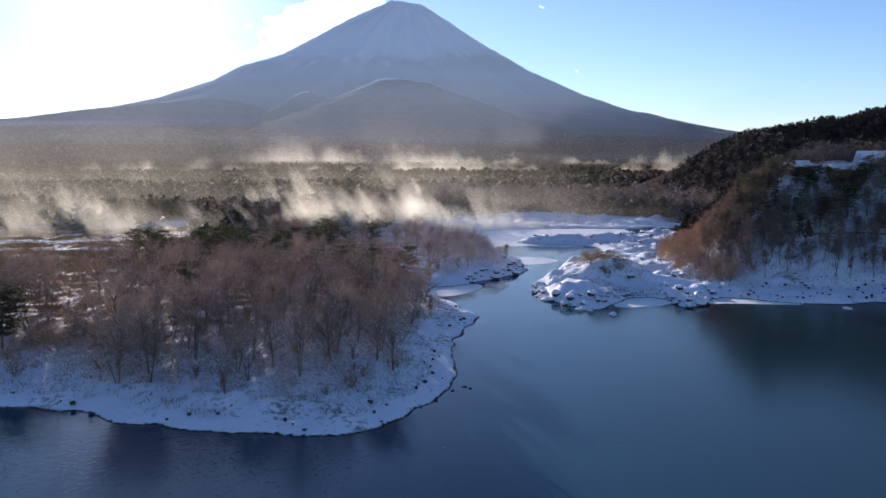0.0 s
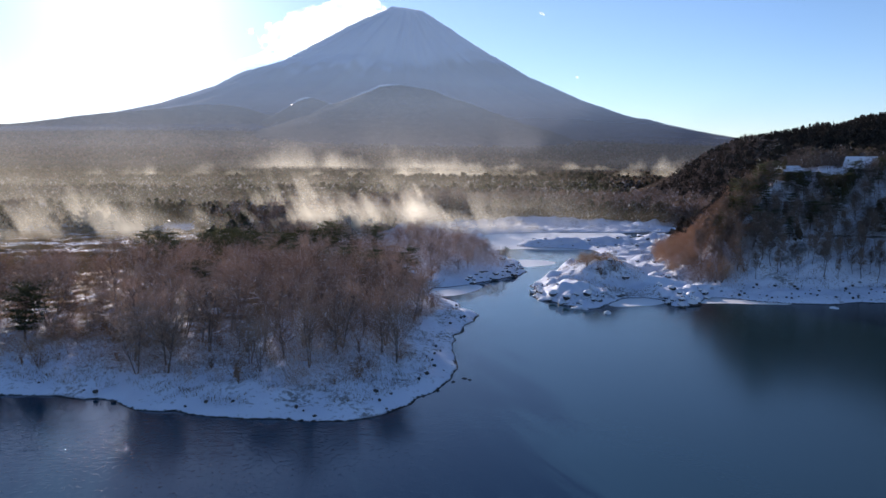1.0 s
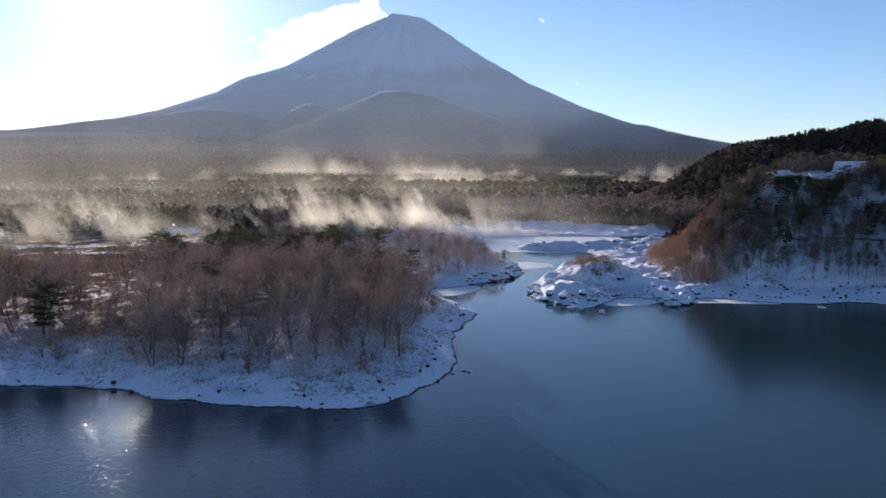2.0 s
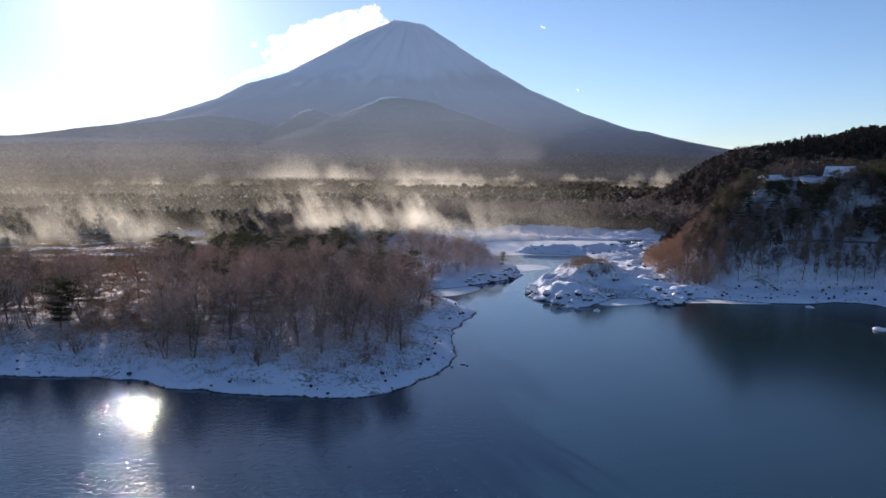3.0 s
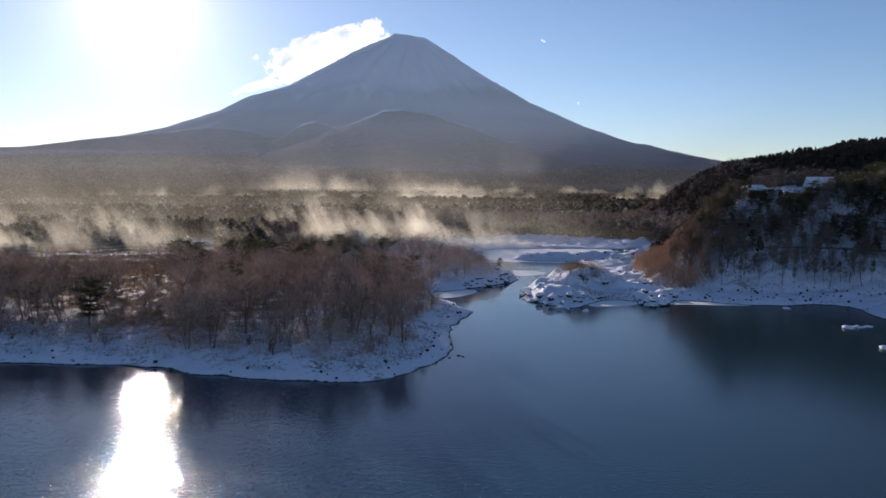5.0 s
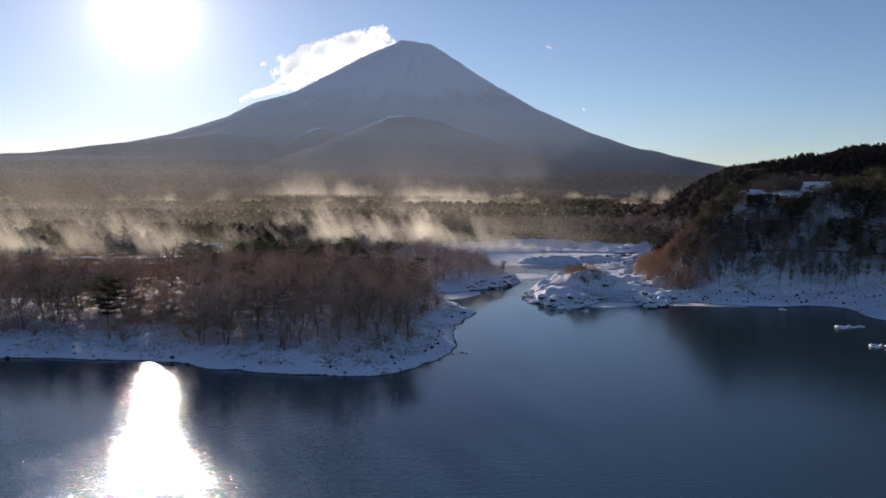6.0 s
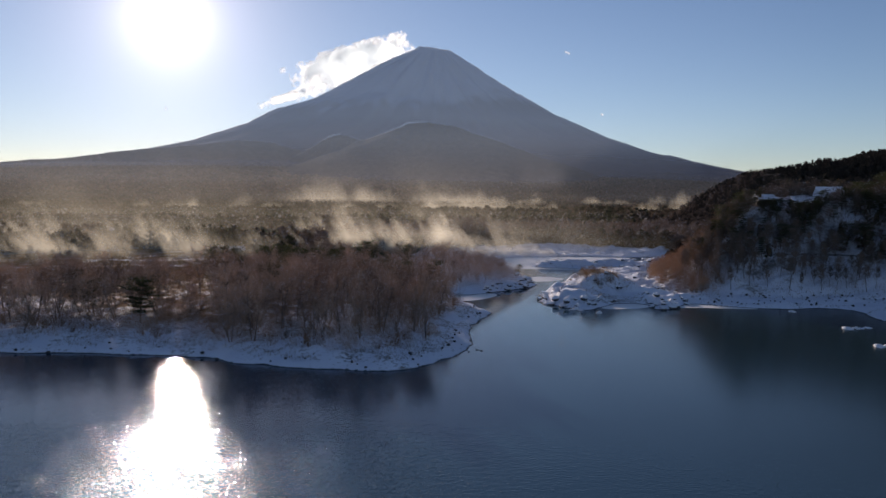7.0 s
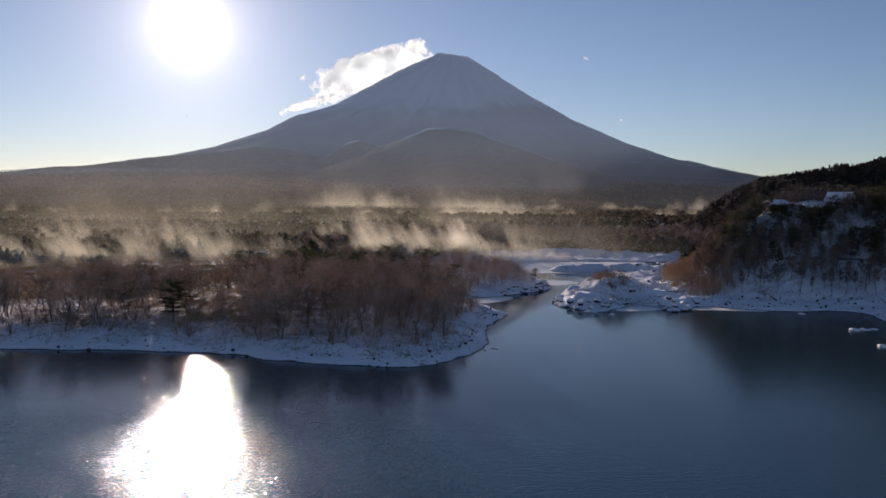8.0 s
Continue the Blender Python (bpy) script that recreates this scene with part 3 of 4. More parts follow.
def pine(seed, tall, label, slim=False):
    """A conifer: a slim cone, or the broad ragged crown of a red pine with flat layers of needles."""
    rng = random.Random(seed)
    tv, tf, cv, cf = [], [], [], []
    marks = limb(rng, tv, tf, Vector((0, 0, -0.5)), lean(rng, Vector((0, 0, 1)), 0.05 if slim else 0.1), tall * 0.95, tall * 0.02, 0.04, 7, 10, 0.05, 0.08)
    pads = []
    for i, (q, d, r) in enumerate(marks[2:]):
        up = (q.z / tall)
        reach = tall * (0.26 * (1.08 - up) + 0.03 if slim else 0.42 * max(0.2, 1 - ((up - 0.62) / 0.45) ** 2))
        for _ in range(5):
            a = rng.uniform(0, 2 * math.pi)
            w = Vector((math.cos(a), math.sin(a), rng.uniform(-0.25, 0.1) if slim else rng.uniform(-0.05, 0.3))).normalized()
            m2 = limb(rng, tv, tf, q, w, reach * rng.uniform(0.55, 1.15), r * 0.45, 0.02, 4, 3, 0.15, 0.05)
            pads += [(p, 0.6 + 0.3 * k) for k, (p, _, _) in enumerate(m2)]
    pads.append((marks[-1][0], 0.7))
    for p, size in pads:
        for _ in range(20):
            o = Vector((rng.gauss(0, 0.55), rng.gauss(0, 0.55), abs(rng.gauss(0, 0.2)) - 0.06)) * size * tall / 11
            c = p + o
            w = Vector((rng.uniform(-1, 1), rng.uniform(-1, 1), rng.uniform(-0.1, 0.9))).normalized()
            s = w.orthogonal().normalized() * rng.uniform(0.06, 0.12) * tall / 10
            k = len(cv)
            tip = c + w * rng.uniform(0.25, 0.5) * tall / 10
            cv.extend((c - s, c + s, tip, c + w.cross(s) * 1.2))
            cf.extend(((k, k + 1, k + 2), (k, k + 3, k + 2)))
    e = root("pine_tree", label, "tree", "pines")
    link_mesh("trunk", tv, tf, PINE_BARK, e)
    link_mesh("crown", cv, cf, NEEDLES, e, False, "dark green needle crown with a little snow")
    return e


def height_at(x, y):
    return float(height(np.array([float(x)]), np.array([float(y)]))[0])


def scatter(rng, count, box, keep, apart):
    """Places in the box that keep() accepts, not closer than apart."""
    got, cells = [], {}
    tries = 0
    while len(got) < count and tries < count * 60:
        tries += 1
        x, y = rng.uniform(box[0], box[1]), rng.uniform(box[2], box[3])
        cx, cy = int(x // apart), int(y // apart)
        if any((x - a) ** 2 + (y - b) ** 2 < apart * apart for i in (-1, 0, 1) for j in (-1, 0, 1) for a, b in cells.get((cx + i, cy + j), ())):
            continue
        if keep(x, y):
            got.append((x, y))
            cells.setdefault((cx, cy), []).append((x, y))
    return got


def dist1(x, y):
    return float(inside(np.array([x]), np.array([y]), PENINSULA)[0])


def dist_hill(x, y):
    return float(inside(np.array([x]), np.array([y]), HILL_FOOT)[0])


def in_meadow(x, y):
    return ((x + 128) / 66) ** 2 + ((y - 245) / 72) ** 2 < 1


def in_view(x, y):
    """The wedge of ground that the way of the camera overlooks, with a margin."""
    return abs(x) < 0.66 * (y + 60) + 12


def plant(variants, spots, low, high, rng, tilt=4):
    for k, (x, y) in enumerate(spots):
        s = rng.uniform(low, high)
        m = pose(x, y, height_at(x, y), rng.uniform(-tilt, tilt), rng.uniform(-tilt, tilt), rng.uniform(0, 360)) @ Matrix.Diagonal((s * rng.uniform(0.9, 1.12), s * rng.uniform(0.9, 1.12), s, 1))
        v = variants[k % len(variants)]
        if k < len(variants):
            v.matrix_basis = m
        else:
            copy_thing_at(v, m)


def plant_more(variants, spots, low, high, rng):
    for k, (x, y) in enumerate(spots):
        s = rng.uniform(low, high)
        copy_thing_at(variants[k % len(variants)], pose(x, y, height_at(x, y), 0, 0, rng.uniform(0, 360)) @ Matrix.Diagonal((s, s, s, 1)))


def copy_thing_at(ob, m):
    kept = ob.matrix_basis.copy()
    ob.matrix_basis = Matrix.Identity(4)
    c = copy_thing(ob, m)
    ob.matrix_basis = kept
    return c


rng = random.Random(11)


def sunny_gap(x, y):
    """The lane through the front trees by which the low sun reaches the lake."""
    return -45.5 < x + 0.35 * (y - 76) < -32.5 and y < 140


def wood_keep(x, y):
    d = dist1(x, y)
    if sunny_gap(x, y):
        return False
    if ((x + 61) / 9) ** 2 + ((y - 108) / 9) ** 2 < 1:
        return False
    return d > 12 + 5 * math.sin(x * 0.31 + y * 0.17) and not in_meadow(x, y) and in_view(x, y) and (y < 262 or x > -20)


def thinned(x, y):
    """The open strip between the shore wood and the meadow, with a few trees left."""
    return x < -43 + 3 * math.sin(y * 0.3) and y > 137 + 4 * math.sin(x * 0.2) and math.sin(12.9 * x + 78.2 * y) > -0.9


front = scatter(rng, 130, (-108, 16, 95, 150), lambda x, y: wood_keep(x, y) and not thinned(x, y), 4.2)
back = scatter(rng, 80, (-90, 33, 150, 262), lambda x, y: (wood_keep(x, y) and not thinned(x, y) and (y < 192 or y > 226 or x > 0)) or (dist1(x, y) > 8 and x > 0), 5.0)
trees = [bare_tree(3 + i, 10.5 + 0.6 * (i % 4), 1 + i % 3, "leafless brown broadleaf tree standing in snow on the shore") for i in range(6)]
plant(trees, front, 0.68, 1.12, rng)
low_trees = scatter(rng, 16, (-75, -35, 112, 140), sunny_gap, 4.0)
plant_more(trees, low_trees, 0.32, 0.48, rng)
plant_more(trees, [p for p in back if p[0] < 4], 0.55, 0.85, rng)
for k, (x, y) in enumerate(p for p in back if p[0] >= 4):
    f = rng.uniform(0.36, 0.52)
    copy_thing_at(trees[k % 6], pose(x, y, height_at(x, y), 0, 0, 57 * k) @ Matrix.Diagonal((f, f, f, 1)))
pine_keep = lambda x, y: wood_keep(x, y) and y > 104
pine_spots = [(-70, 127), (-77, 122), (-86, 132), (-15, 165), (-20, 158), (-2, 180), (-30, 178), (-10, 172)]
pine_spots += [(-74 + 4.3 * k + 2.0 * math.sin(5.1 * k), 203 + 1.1 * k + 6.5 * math.sin(2.7 * k)) for k in range(15)]
pine_spots += [(-66 + 5.2 * k, 190 + 2.0 * k + 5 * math.sin(3.9 * k)) for k in range(9)]
pine_spots += scatter(rng, 5, (-60, 0, 130, 175), pine_keep, 14)
pines = [pine(21 + i, 8.5 + i * 0.8, "dark green pine dusted with snow among bare trees") for i in range(3)]
plant(pines, pine_spots, 0.72, 1.02, rng, 3)

plant_more(pines, [(28, 224)], 0.45, 0.5, rng)
lone = pine(27, 9.6, "full isolated pine dusted with snow on the shore")
lone.matrix_basis = pose(-63.5, 114, height_at(-63.5, 114), 0, 2, 40) @ Matrix.Diagonal((1.1, 1.1, 1.0, 1))

shrubs = [shrub(31 + i, 2.2 + 0.4 * i, "bare reddish-brown shrub on the snowy bank") for i in range(3)]
shrub_spots = scatter(rng, 90, (-95, 16, 90, 200), lambda x, y: 8 < dist1(x, y) < 26 and in_view(x, y) and math.sin(x * 0.4) + math.sin(y * 0.33 + x * 0.1) > -0.6, 2.4)
shrub_spots += scatter(rng, 10, (38, 60, 172, 204), lambda x, y: ((x - 49) / 9) ** 2 + ((y - 189) / 14) ** 2 < 1, 2.2)
plant(shrubs, shrub_spots, 0.6, 1.3, rng, 8)

# the steep wooded hill beside the bay
def house_lot(x, y):
    return 100 < x < 140 and 197 < y < 226


hill_trees = [bare_tree(61 + i, 8.0 + i, 1 + i % 2, "leafless tree on the steep snowy hillside", 0.28, 0.4, BARE) for i in range(3)]
for o in hill_trees:
    o["group"] = "bare trees of the hillside"
hill_spots = scatter(rng, 70, (72, 165, 166, 212), lambda x, y: dist_hill(x, y) > 13 and in_view(x, y) and not house_lot(x, y), 2.8)
plant(hill_trees, hill_spots, 0.6, 0.95, rng)
poles = [bare_tree(66 + i, 10.0, 1, "slender bare tree rising from the snowy slope", 0.17, 0.3, BARE) for i in range(2)]
for o in poles:
    o["group"] = "bare trees of the hillside"
plant(poles, scatter(rng, 100, (76, 165, 170, 200), lambda x, y: 3 < dist_hill(x, y) < 22 and in_view(x, y), 2.2), 0.5, 0.95, rng, 6)
hill_pines = [pine(71 + i, 8.5 + i, "dark conifer on the hilltop above the bay", i % 2 == 0) for i in range(4)]
for o in hill_pines:
    o["group"] = "conifers of the hilltop"
hp = [(99 + 2.1 * k, 199 + 1.3 * math.sin(k * 1.7)) for k in range(20)]
hp += [(86, 200), (89, 197), (92, 203), (95, 198), (97, 204), (84, 195), (90, 207)]
hp += scatter(rng, 64, (78, 165, 178, 212), lambda x, y: dist_hill(x, y) > 13 and not house_lot(x, y) and in_view(x, y), 3.0)
plant(hill_pines, hp[:20], 0.5, 0.66, rng, 3)
plant_more(hill_pines, hp[20:], 0.55, 0.95, rng)
edge_shrubs = [shrub(81 + i, 4.6 + 0.6 * i, "dense rust-brown bare bush on the slope", FLANK_TWIGS) for i in range(2)]
for o in edge_shrubs:
    o["group"] = "bushes on the hill's flank"
es = scatter(rng, 80, (66, 104, 172, 228), lambda x, y: -1 < dist_hill(x, y) < 26 and x < 80 + (y - 172) * 0.55, 1.8)
plant(edge_shrubs, es, 0.8, 1.35, rng, 6)


# ---- woods further off, grasses ----
def clump_woods(name, spots, tall, wide, per, mat, label, seed, spiky=0.0, leaf=1.0):
    """Many trees as loose clumps of foliage with gaps, in one mesh."""
    r = np.random.default_rng(seed)
    n = len(spots)
    px, py = spots[:, 0], spots[:, 1]
    pz = height(px, py)
    h = tall * r.uniform(0.65, 1.2, n)
    w = wide * r.uniform(0.7, 1.25, n)
    point = r.random(n) < spiky
    t = r.random((n, per))
    a = r.uniform(0, 2 * np.pi, (n, per))
    rad = np.sqrt(r.random((n, per)))
    body = np.where(point[:, None], (1 - t) * 0.75 + 0.04, np.sin(np.pi * np.clip(0.12 + 0.86 * t, 0, 1)) ** 0.6)
    cx = px[:, None] + np.cos(a) * rad * body * w[:, None] * 0.5
    cy = py[:, None] + np.sin(a) * rad * body * w[:, None] * 0.5
    cz = pz[:, None] + h[:, None] * (0.12 + 0.88 * t)
    c = np.stack([cx, cy, cz], -1).reshape(-1, 3)
    k = len(c)
    size = (leaf * np.repeat(w, per) * r.uniform(0.16, 0.34, k))[:, None]
    u = r.normal(size=(k, 3))
    u /= np.linalg.norm(u, axis=1)[:, None]
    v = np.cross(u, r.normal(size=(k, 3)))
    v /= np.linalg.norm(v, axis=1)[:, None]
    q = np.stack([c - u * size * 1.25, c - v * size + u * size * 0.3, c + (u * 0.8 + v * 0.9) * size * r.uniform(0.7, 1.3, (k, 1))], 1).reshape(-1, 3)
    ob = link_mesh(name, q.tolist(), np.arange(3 * k).reshape(-1, 3).tolist(), mat, None, False)
    return tagged(ob, label, "woods", kind="stuff")


def strew(seed, x0, x1, y0, y1, step, keep):
    r = np.random.default_rng(seed)
    gx, gy = np.meshgrid(np.arange(x0, x1, step), np.arange(y0, y1, step))
    p = np.stack([gx.ravel(), gy.ravel()], 1) + r.uniform(-0.5, 0.5, (gx.size, 2)) * step
    ok = keep(p[:, 0], p[:, 1]) & (np.abs(p[:, 0]) < 0.66 * (p[:, 1] + 60) + 20)
    return p[ok]


def meadow_mask(x, y):
    return ((x + 128) / 66) ** 2 + ((y - 245) / 72) ** 2 < 1 + 0.8 * fbm(x / 15, y / 15, 15, 3)


def plain(x, y):
    edge = np.interp(x, (-70, -25, 10, 40, 105, 140), (252, 272, 340, 388, 374, 335)) + 12 * fbm(x / 36, y / 60, 91, 3)
    hills = (inside(x, y, HILL_FOOT) < 0) & (np.interp(x, RIDGE_X, RIDGE_Z) * np.exp(-((y - 470) / 105.0) ** 2) < 3)
    return (y > edge) & hills & ~meadow_mask(x, y)


clump_woods("wood_near_bay", strew(1, -330, 330, 255, 440, 5.2, lambda x, y: plain(x, y) & (fbm(x / 45, y / 45, 95, 3) > -0.42)), 9, 6.2, 80, DUSTED, "snow-dusted pines and bare trees at the bay's head", 5, 0.15, 0.6)
clump_woods("wood_behind_bay", strew(25, -430, 400, 440, 640, 6.2, lambda x, y: plain(x, y) & (fbm(x / 45, y / 45, 95, 3) > -0.42)), 9, 7.4, 52, DUSTED, "mixed snow-dusted pine and bare broadleaf forest on the plain", 26, 0.15, 0.75)
clump_woods("forest_plain", strew(2, -1000, 900, 640, 1250, 11.0, lambda x, y: fbm(x / 60, y / 60, 93, 3) > -0.3), 9, 10.5, 38, WOODS, "wide dark winter forest stretching to the mountain", 6, 0.1, 0.65)
clump_woods("forest_far", strew(3, -1700, 1500, 1250, 2100, 17.0, lambda x, y: y > 0), 9, 15, 24, WOODS, "distant dark forest at the mountain's foot", 7, 0.0, 0.5)
clump_woods("forest_skirt", strew(30, -2000, 1500, 2100, 2750, 23.0, lambda x, y: np.hypot(x + 44, y - 2300) > 330), 9, 20, 20, WOODS, "distant forest on the mountain's lower skirts", 31, 0.0, 0.45)
clump_woods("ridge_wood", strew(4, 120, 480, 330, 540, 3.0, lambda x, y: (np.interp(x, RIDGE_X, RIDGE_Z) * np.exp(-((y - 470) / 105.0) ** 2) >= 2) & (y < 490)), 5.6, 3.4, 56, RIDGE_WOODS, "dark conifers and bare trees covering the ridge", 8, 0.35, 0.55)
clump_woods("hilltop_wood", strew(5, 84, 420, 224, 350, 5.0, lambda x, y: inside(x, y, HILL_FOOT) > 1), 7.0, 4.6, 40, RIDGE_WOODS, "dark wood on the back of the hill", 9, 0.4)
def twig_woods(name, spots, tall, wide, per, mat, label, seed, low=0.1, thick=1.0):
    """Bare brush: many fine upward twigs round each place, in one mesh."""
    r = np.random.default_rng(seed)
    n = len(spots)
    h = np.repeat(tall * r.uniform(0.6, 1.15, n), per)
    w = np.repeat(wide * r.uniform(0.7, 1.2, n), per)
    p = np.repeat(spots, per, 0)
    z0 = np.repeat(height(spots[:, 0], spots[:, 1]), per)
    k = n * per
    t = low + (1 - low) * r.random(k) ** 0.8
    a, rad = r.uniform(0, 2 * np.pi, k), np.sqrt(r.random(k)) * np.sin(np.pi * np.clip(0.15 + 0.8 * t, 0, 1)) ** 0.6 * 0.5
    base = np.stack([p[:, 0] + np.cos(a) * rad * w, p[:, 1] + np.sin(a) * rad * w, z0 + h * t * 0.92], 1)
    way = np.stack([np.cos(a) * rad * 1.6 + r.normal(0, 0.55, k), np.sin(a) * rad * 1.6 + r.normal(0, 0.55, k), r.uniform(0.2, 1.1, k)], 1)
    tip = base + way * (h ** 0.5 * r.uniform(0.15, 0.42, k))[:, None]
    side = np.cross(way, r.normal(size=(k, 3)))
    side *= (thick * h ** 0.5 * r.uniform(0.004, 0.009, k) / np.linalg.norm(side, axis=1))[:, None]
    q = np.stack([base - side, base + side, tip], 1).reshape(-1, 3)
    ob = link_mesh(name, q.tolist(), np.arange(3 * k).reshape(-1, 3).tolist(), mat, None, False)
    return tagged(ob, label, "brush", kind="stuff")


def wood_floor(x, y):
    open_strip = (x < -43 + 3 * np.sin(y * 0.3)) & (y > 134 + 4 * np.sin(x * 0.2)) & (y < 198) & (fbm(x / 6, y / 6, 44, 3) < 0.3)
    return ~open_strip & (inside(x, y, PENINSULA) > 11 + 4 * np.sin(x * 0.31 + y * 0.17)) & ~meadow_mask(x, y)


twig_woods("peninsula_brush", strew(6, -110, 36, 92, 262, 2.9, wood_floor), 4.4, 4.6, 165, TWIGS, "dense bare brush filling the shore wood", 10, 0.0, 1.5)
twig_woods("strip_bushes", strew(46, -128, -42, 134, 212, 2.6, lambda x, y: fbm(x / 8, y / 8, 47, 3) > -0.12), 1.5, 2.8, 130, MEADOW_GRASS, "frosted tawny bushes in the open strip", 48, 0.0, 1.8)
twig_woods("bank_brush", strew(16, -100, 18, 92, 175, 1.7, lambda x, y: (inside(x, y, PENINSULA) > 7) & (inside(x, y, PENINSULA) < 26) & (fbm(x / 7, y / 7, 96, 3) > -0.1 - 0.3 * (x < -30))), 2.4, 2.2, 90, RED_TWIGS, "low reddish brush along the snowy bank", 13, 0.0, 1.6)
twig_woods("islet_brush", strew(26, 40, 58, 178, 204, 1.5, lambda x, y: (((x - 48.5) / 7.0) ** 2 + ((y - 189) / 10) ** 2 < 0.85 + 1.0 * fbm(x / 4, y / 4, 67, 3))), 2.6, 2.4, 130, MEADOW_GRASS, "tawny bare brush on the islet", 27, 0.0, 2.2)
twig_woods("cape_brush", strew(17, 4, 34, 178, 300, 3.0, lambda x, y: inside(x, y, PENINSULA) > 5), 4.6, 3.6, 110, TWIGS, "brown brush on the snowy cape", 14, 0.05, 2.2)


twig_woods("flats_brush", strew(56, 28, 110, 205, 392, 4.0, lambda x, y: (height(x, y) > 0.9) & (inside(x, y, HILL_FOOT) < -1) & (fbm(x / 12, y / 8, 57, 3) > 0.05)), 1.2, 2.6, 60, STRAW, "frosted dry brush on the snowy flats", 58, 0.0, 3.0)


def off_lot(x, y):
    return ~((x > 101) & (x < 138) & (y > 202) & (y < 212))


# past x=132 it also covers the unseen slope added to darken the reflection
twig_woods("hilltop_brush", strew(33, 74, 190, 126, 236, 2.6, lambda x, y: (inside(x, y, HILL_FOOT) > np.where(x > 132, 3, 12 + 4 * np.sin(x * 0.27))) & off_lot(x, y)), 6.5, 5.0, 200, BARE, "dark bare wood covering the upper hillside and the added unseen slope", 34, 0.0, 2.3)
twig_woods("hill_brush", strew(18, 68, 190, 172, 232, 3.5, lambda x, y: (inside(x, y, HILL_FOOT) > 8 + 3 * np.sin(x * 0.3)) & off_lot(x, y)), 4.5, 5.5, 90, HILL_TWIGS, "bare undergrowth on the hillside", 15, 0.03, 3.4)
# likewise reaches onto the added slope out of view, for the dark reflection
clump_woods("slope_wood", strew(23, 72, 200, 126, 228, 9.5, lambda x, y: (inside(x, y, HILL_FOOT) > np.where(x > 132, 3, 11 + 4 * np.sin(x * 0.23))) & off_lot(x, y)), 6.5, 4.0, 80, WOODS, "dark mixed wood covering the upper hillside and the added unseen slope", 24, 0.3, 0.5)
twig_woods("ridge_brush", strew(28, 118, 215, 345, 500, 3.6, lambda x, y: (inside(x, y, HILL_FOOT) < 0) & (x > 120 + (y - 350) * 0.04)), 6.5, 4.6, 150, BARE, "bare brown brush at the ridge's end", 29, 0.0, 4.5)
twig_woods("slope_saplings", strew(21, 72, 190, 166, 190, 3.0, lambda x, y: (inside(x, y, HILL_FOOT) > 0) & (inside(x, y, HILL_FOOT) < 13)), 4.2, 2.4, 45, HILL_TWIGS, "thin bare saplings on the snowy slope", 22, 0.0, 2.4)
twig_woods("flank_brush", strew(19, 66, 106, 172, 240, 2.2, lambda x, y: (inside(x, y, HILL_FOOT) > -1) & (x < 80 + (y - 172) * 0.55)), 6.0, 3.6, 200, FLANK_TWIGS, "thick rust-brown brush on the hill's flank", 18, 0.1, 2.2)
twig_woods("far_bank_brush", strew(20, -170, 190, 258, 470, 4.2, lambda x, y: plain(x, y) & (y < np.interp(x, (-70, -25, 10, 40, 105, 140), (300, 340, 430, 440, 440, 440)))), 13.5, 6.5, 200, TWIGS, "bare brown trees along the far edge of the bay", 19, 0.1, 3.6)
twig_woods("meadow_bushes", strew(7, -200, -50, 180, 335, 4.0, lambda x, y: meadow_mask(x, y) & (fbm(x / 18, y / 12, 97, 3) > -0.02)), 1.8, 3.6, 60, MEADOW_GRASS, "low rust-coloured bushes in the snowy meadow", 12, 0.0, 3.0)


def blades(name, spots, tall, per, spread, mat, label, seed):
    r = np.random.default_rng(seed)
    p = np.repeat(spots, per, 0) + r.normal(0, spread, (len(spots) * per, 2))
    z = height(p[:, 0], p[:, 1])
    ok = z > 0.3
    p, z = p[ok], z[ok]
    k = len(p)
    h = tall * r.uniform(0.4, 1.2, k)
    a = r.uniform(0, np.pi, k)
    s = r.uniform(0.02, 0.05, k)
    base = np.stack([p[:, 0], p[:, 1], z - 0.08], 1)
    side = np.stack([np.cos(a) * s, np.sin(a) * s, a * 0], 1)
    tip = base + np.stack([r.normal(0, 0.3, k) * h, r.normal(0, 0.3, k) * h, h], 1)
    q = np.stack([base - side, base + side, tip], 1).reshape(-1, 3)
    ob = link_mesh(name, q.tolist(), np.arange(3 * k).reshape(-1, 3).tolist(), mat, None, False)
    return tagged(ob, label, "grass", kind="stuff")


def bank_spots(x, y):
    d = inside(x, y, PENINSULA)
    return (d > 3.5) & (d < 24) & (fbm(x / 4, y / 4, 99, 3) + 0.03 * (d - 6) > -0.04)


blades("bank_grass", strew(8, -95, 18, 86, 190, 0.9, bank_spots), 0.6, 12, 0.3, STRAW, "frosted dry grass tufts sticking out of the snow", 3)
blades("islet_grass", strew(9, 34, 64, 160, 208, 0.8, lambda x, y: ((x - 48) / 11) ** 2 + ((y - 182) / 20) ** 2 < 0.7 + 1.2 * fbm(x / 5, y / 5, 68, 3)), 0.7, 8, 0.3, STRAW, "dry yellow grass on the snowy islet", 4)
blades("hill_grass", strew(10, 72, 140, 166, 196, 1.1, lambda x, y: (inside(x, y, HILL_FOOT) > -3) & (fbm(x / 4, y / 4, 98, 3) > 0.05)), 0.8, 7, 0.3, STRAW, "frosted grass and saplings on the slope", 6)
blades("meadow_grass", strew(11, -190, -55, 180, 330, 1.5, meadow_mask), 0.7, 14, 0.7, MEADOW_GRASS, "tawny dry grass of the open meadow", 7)


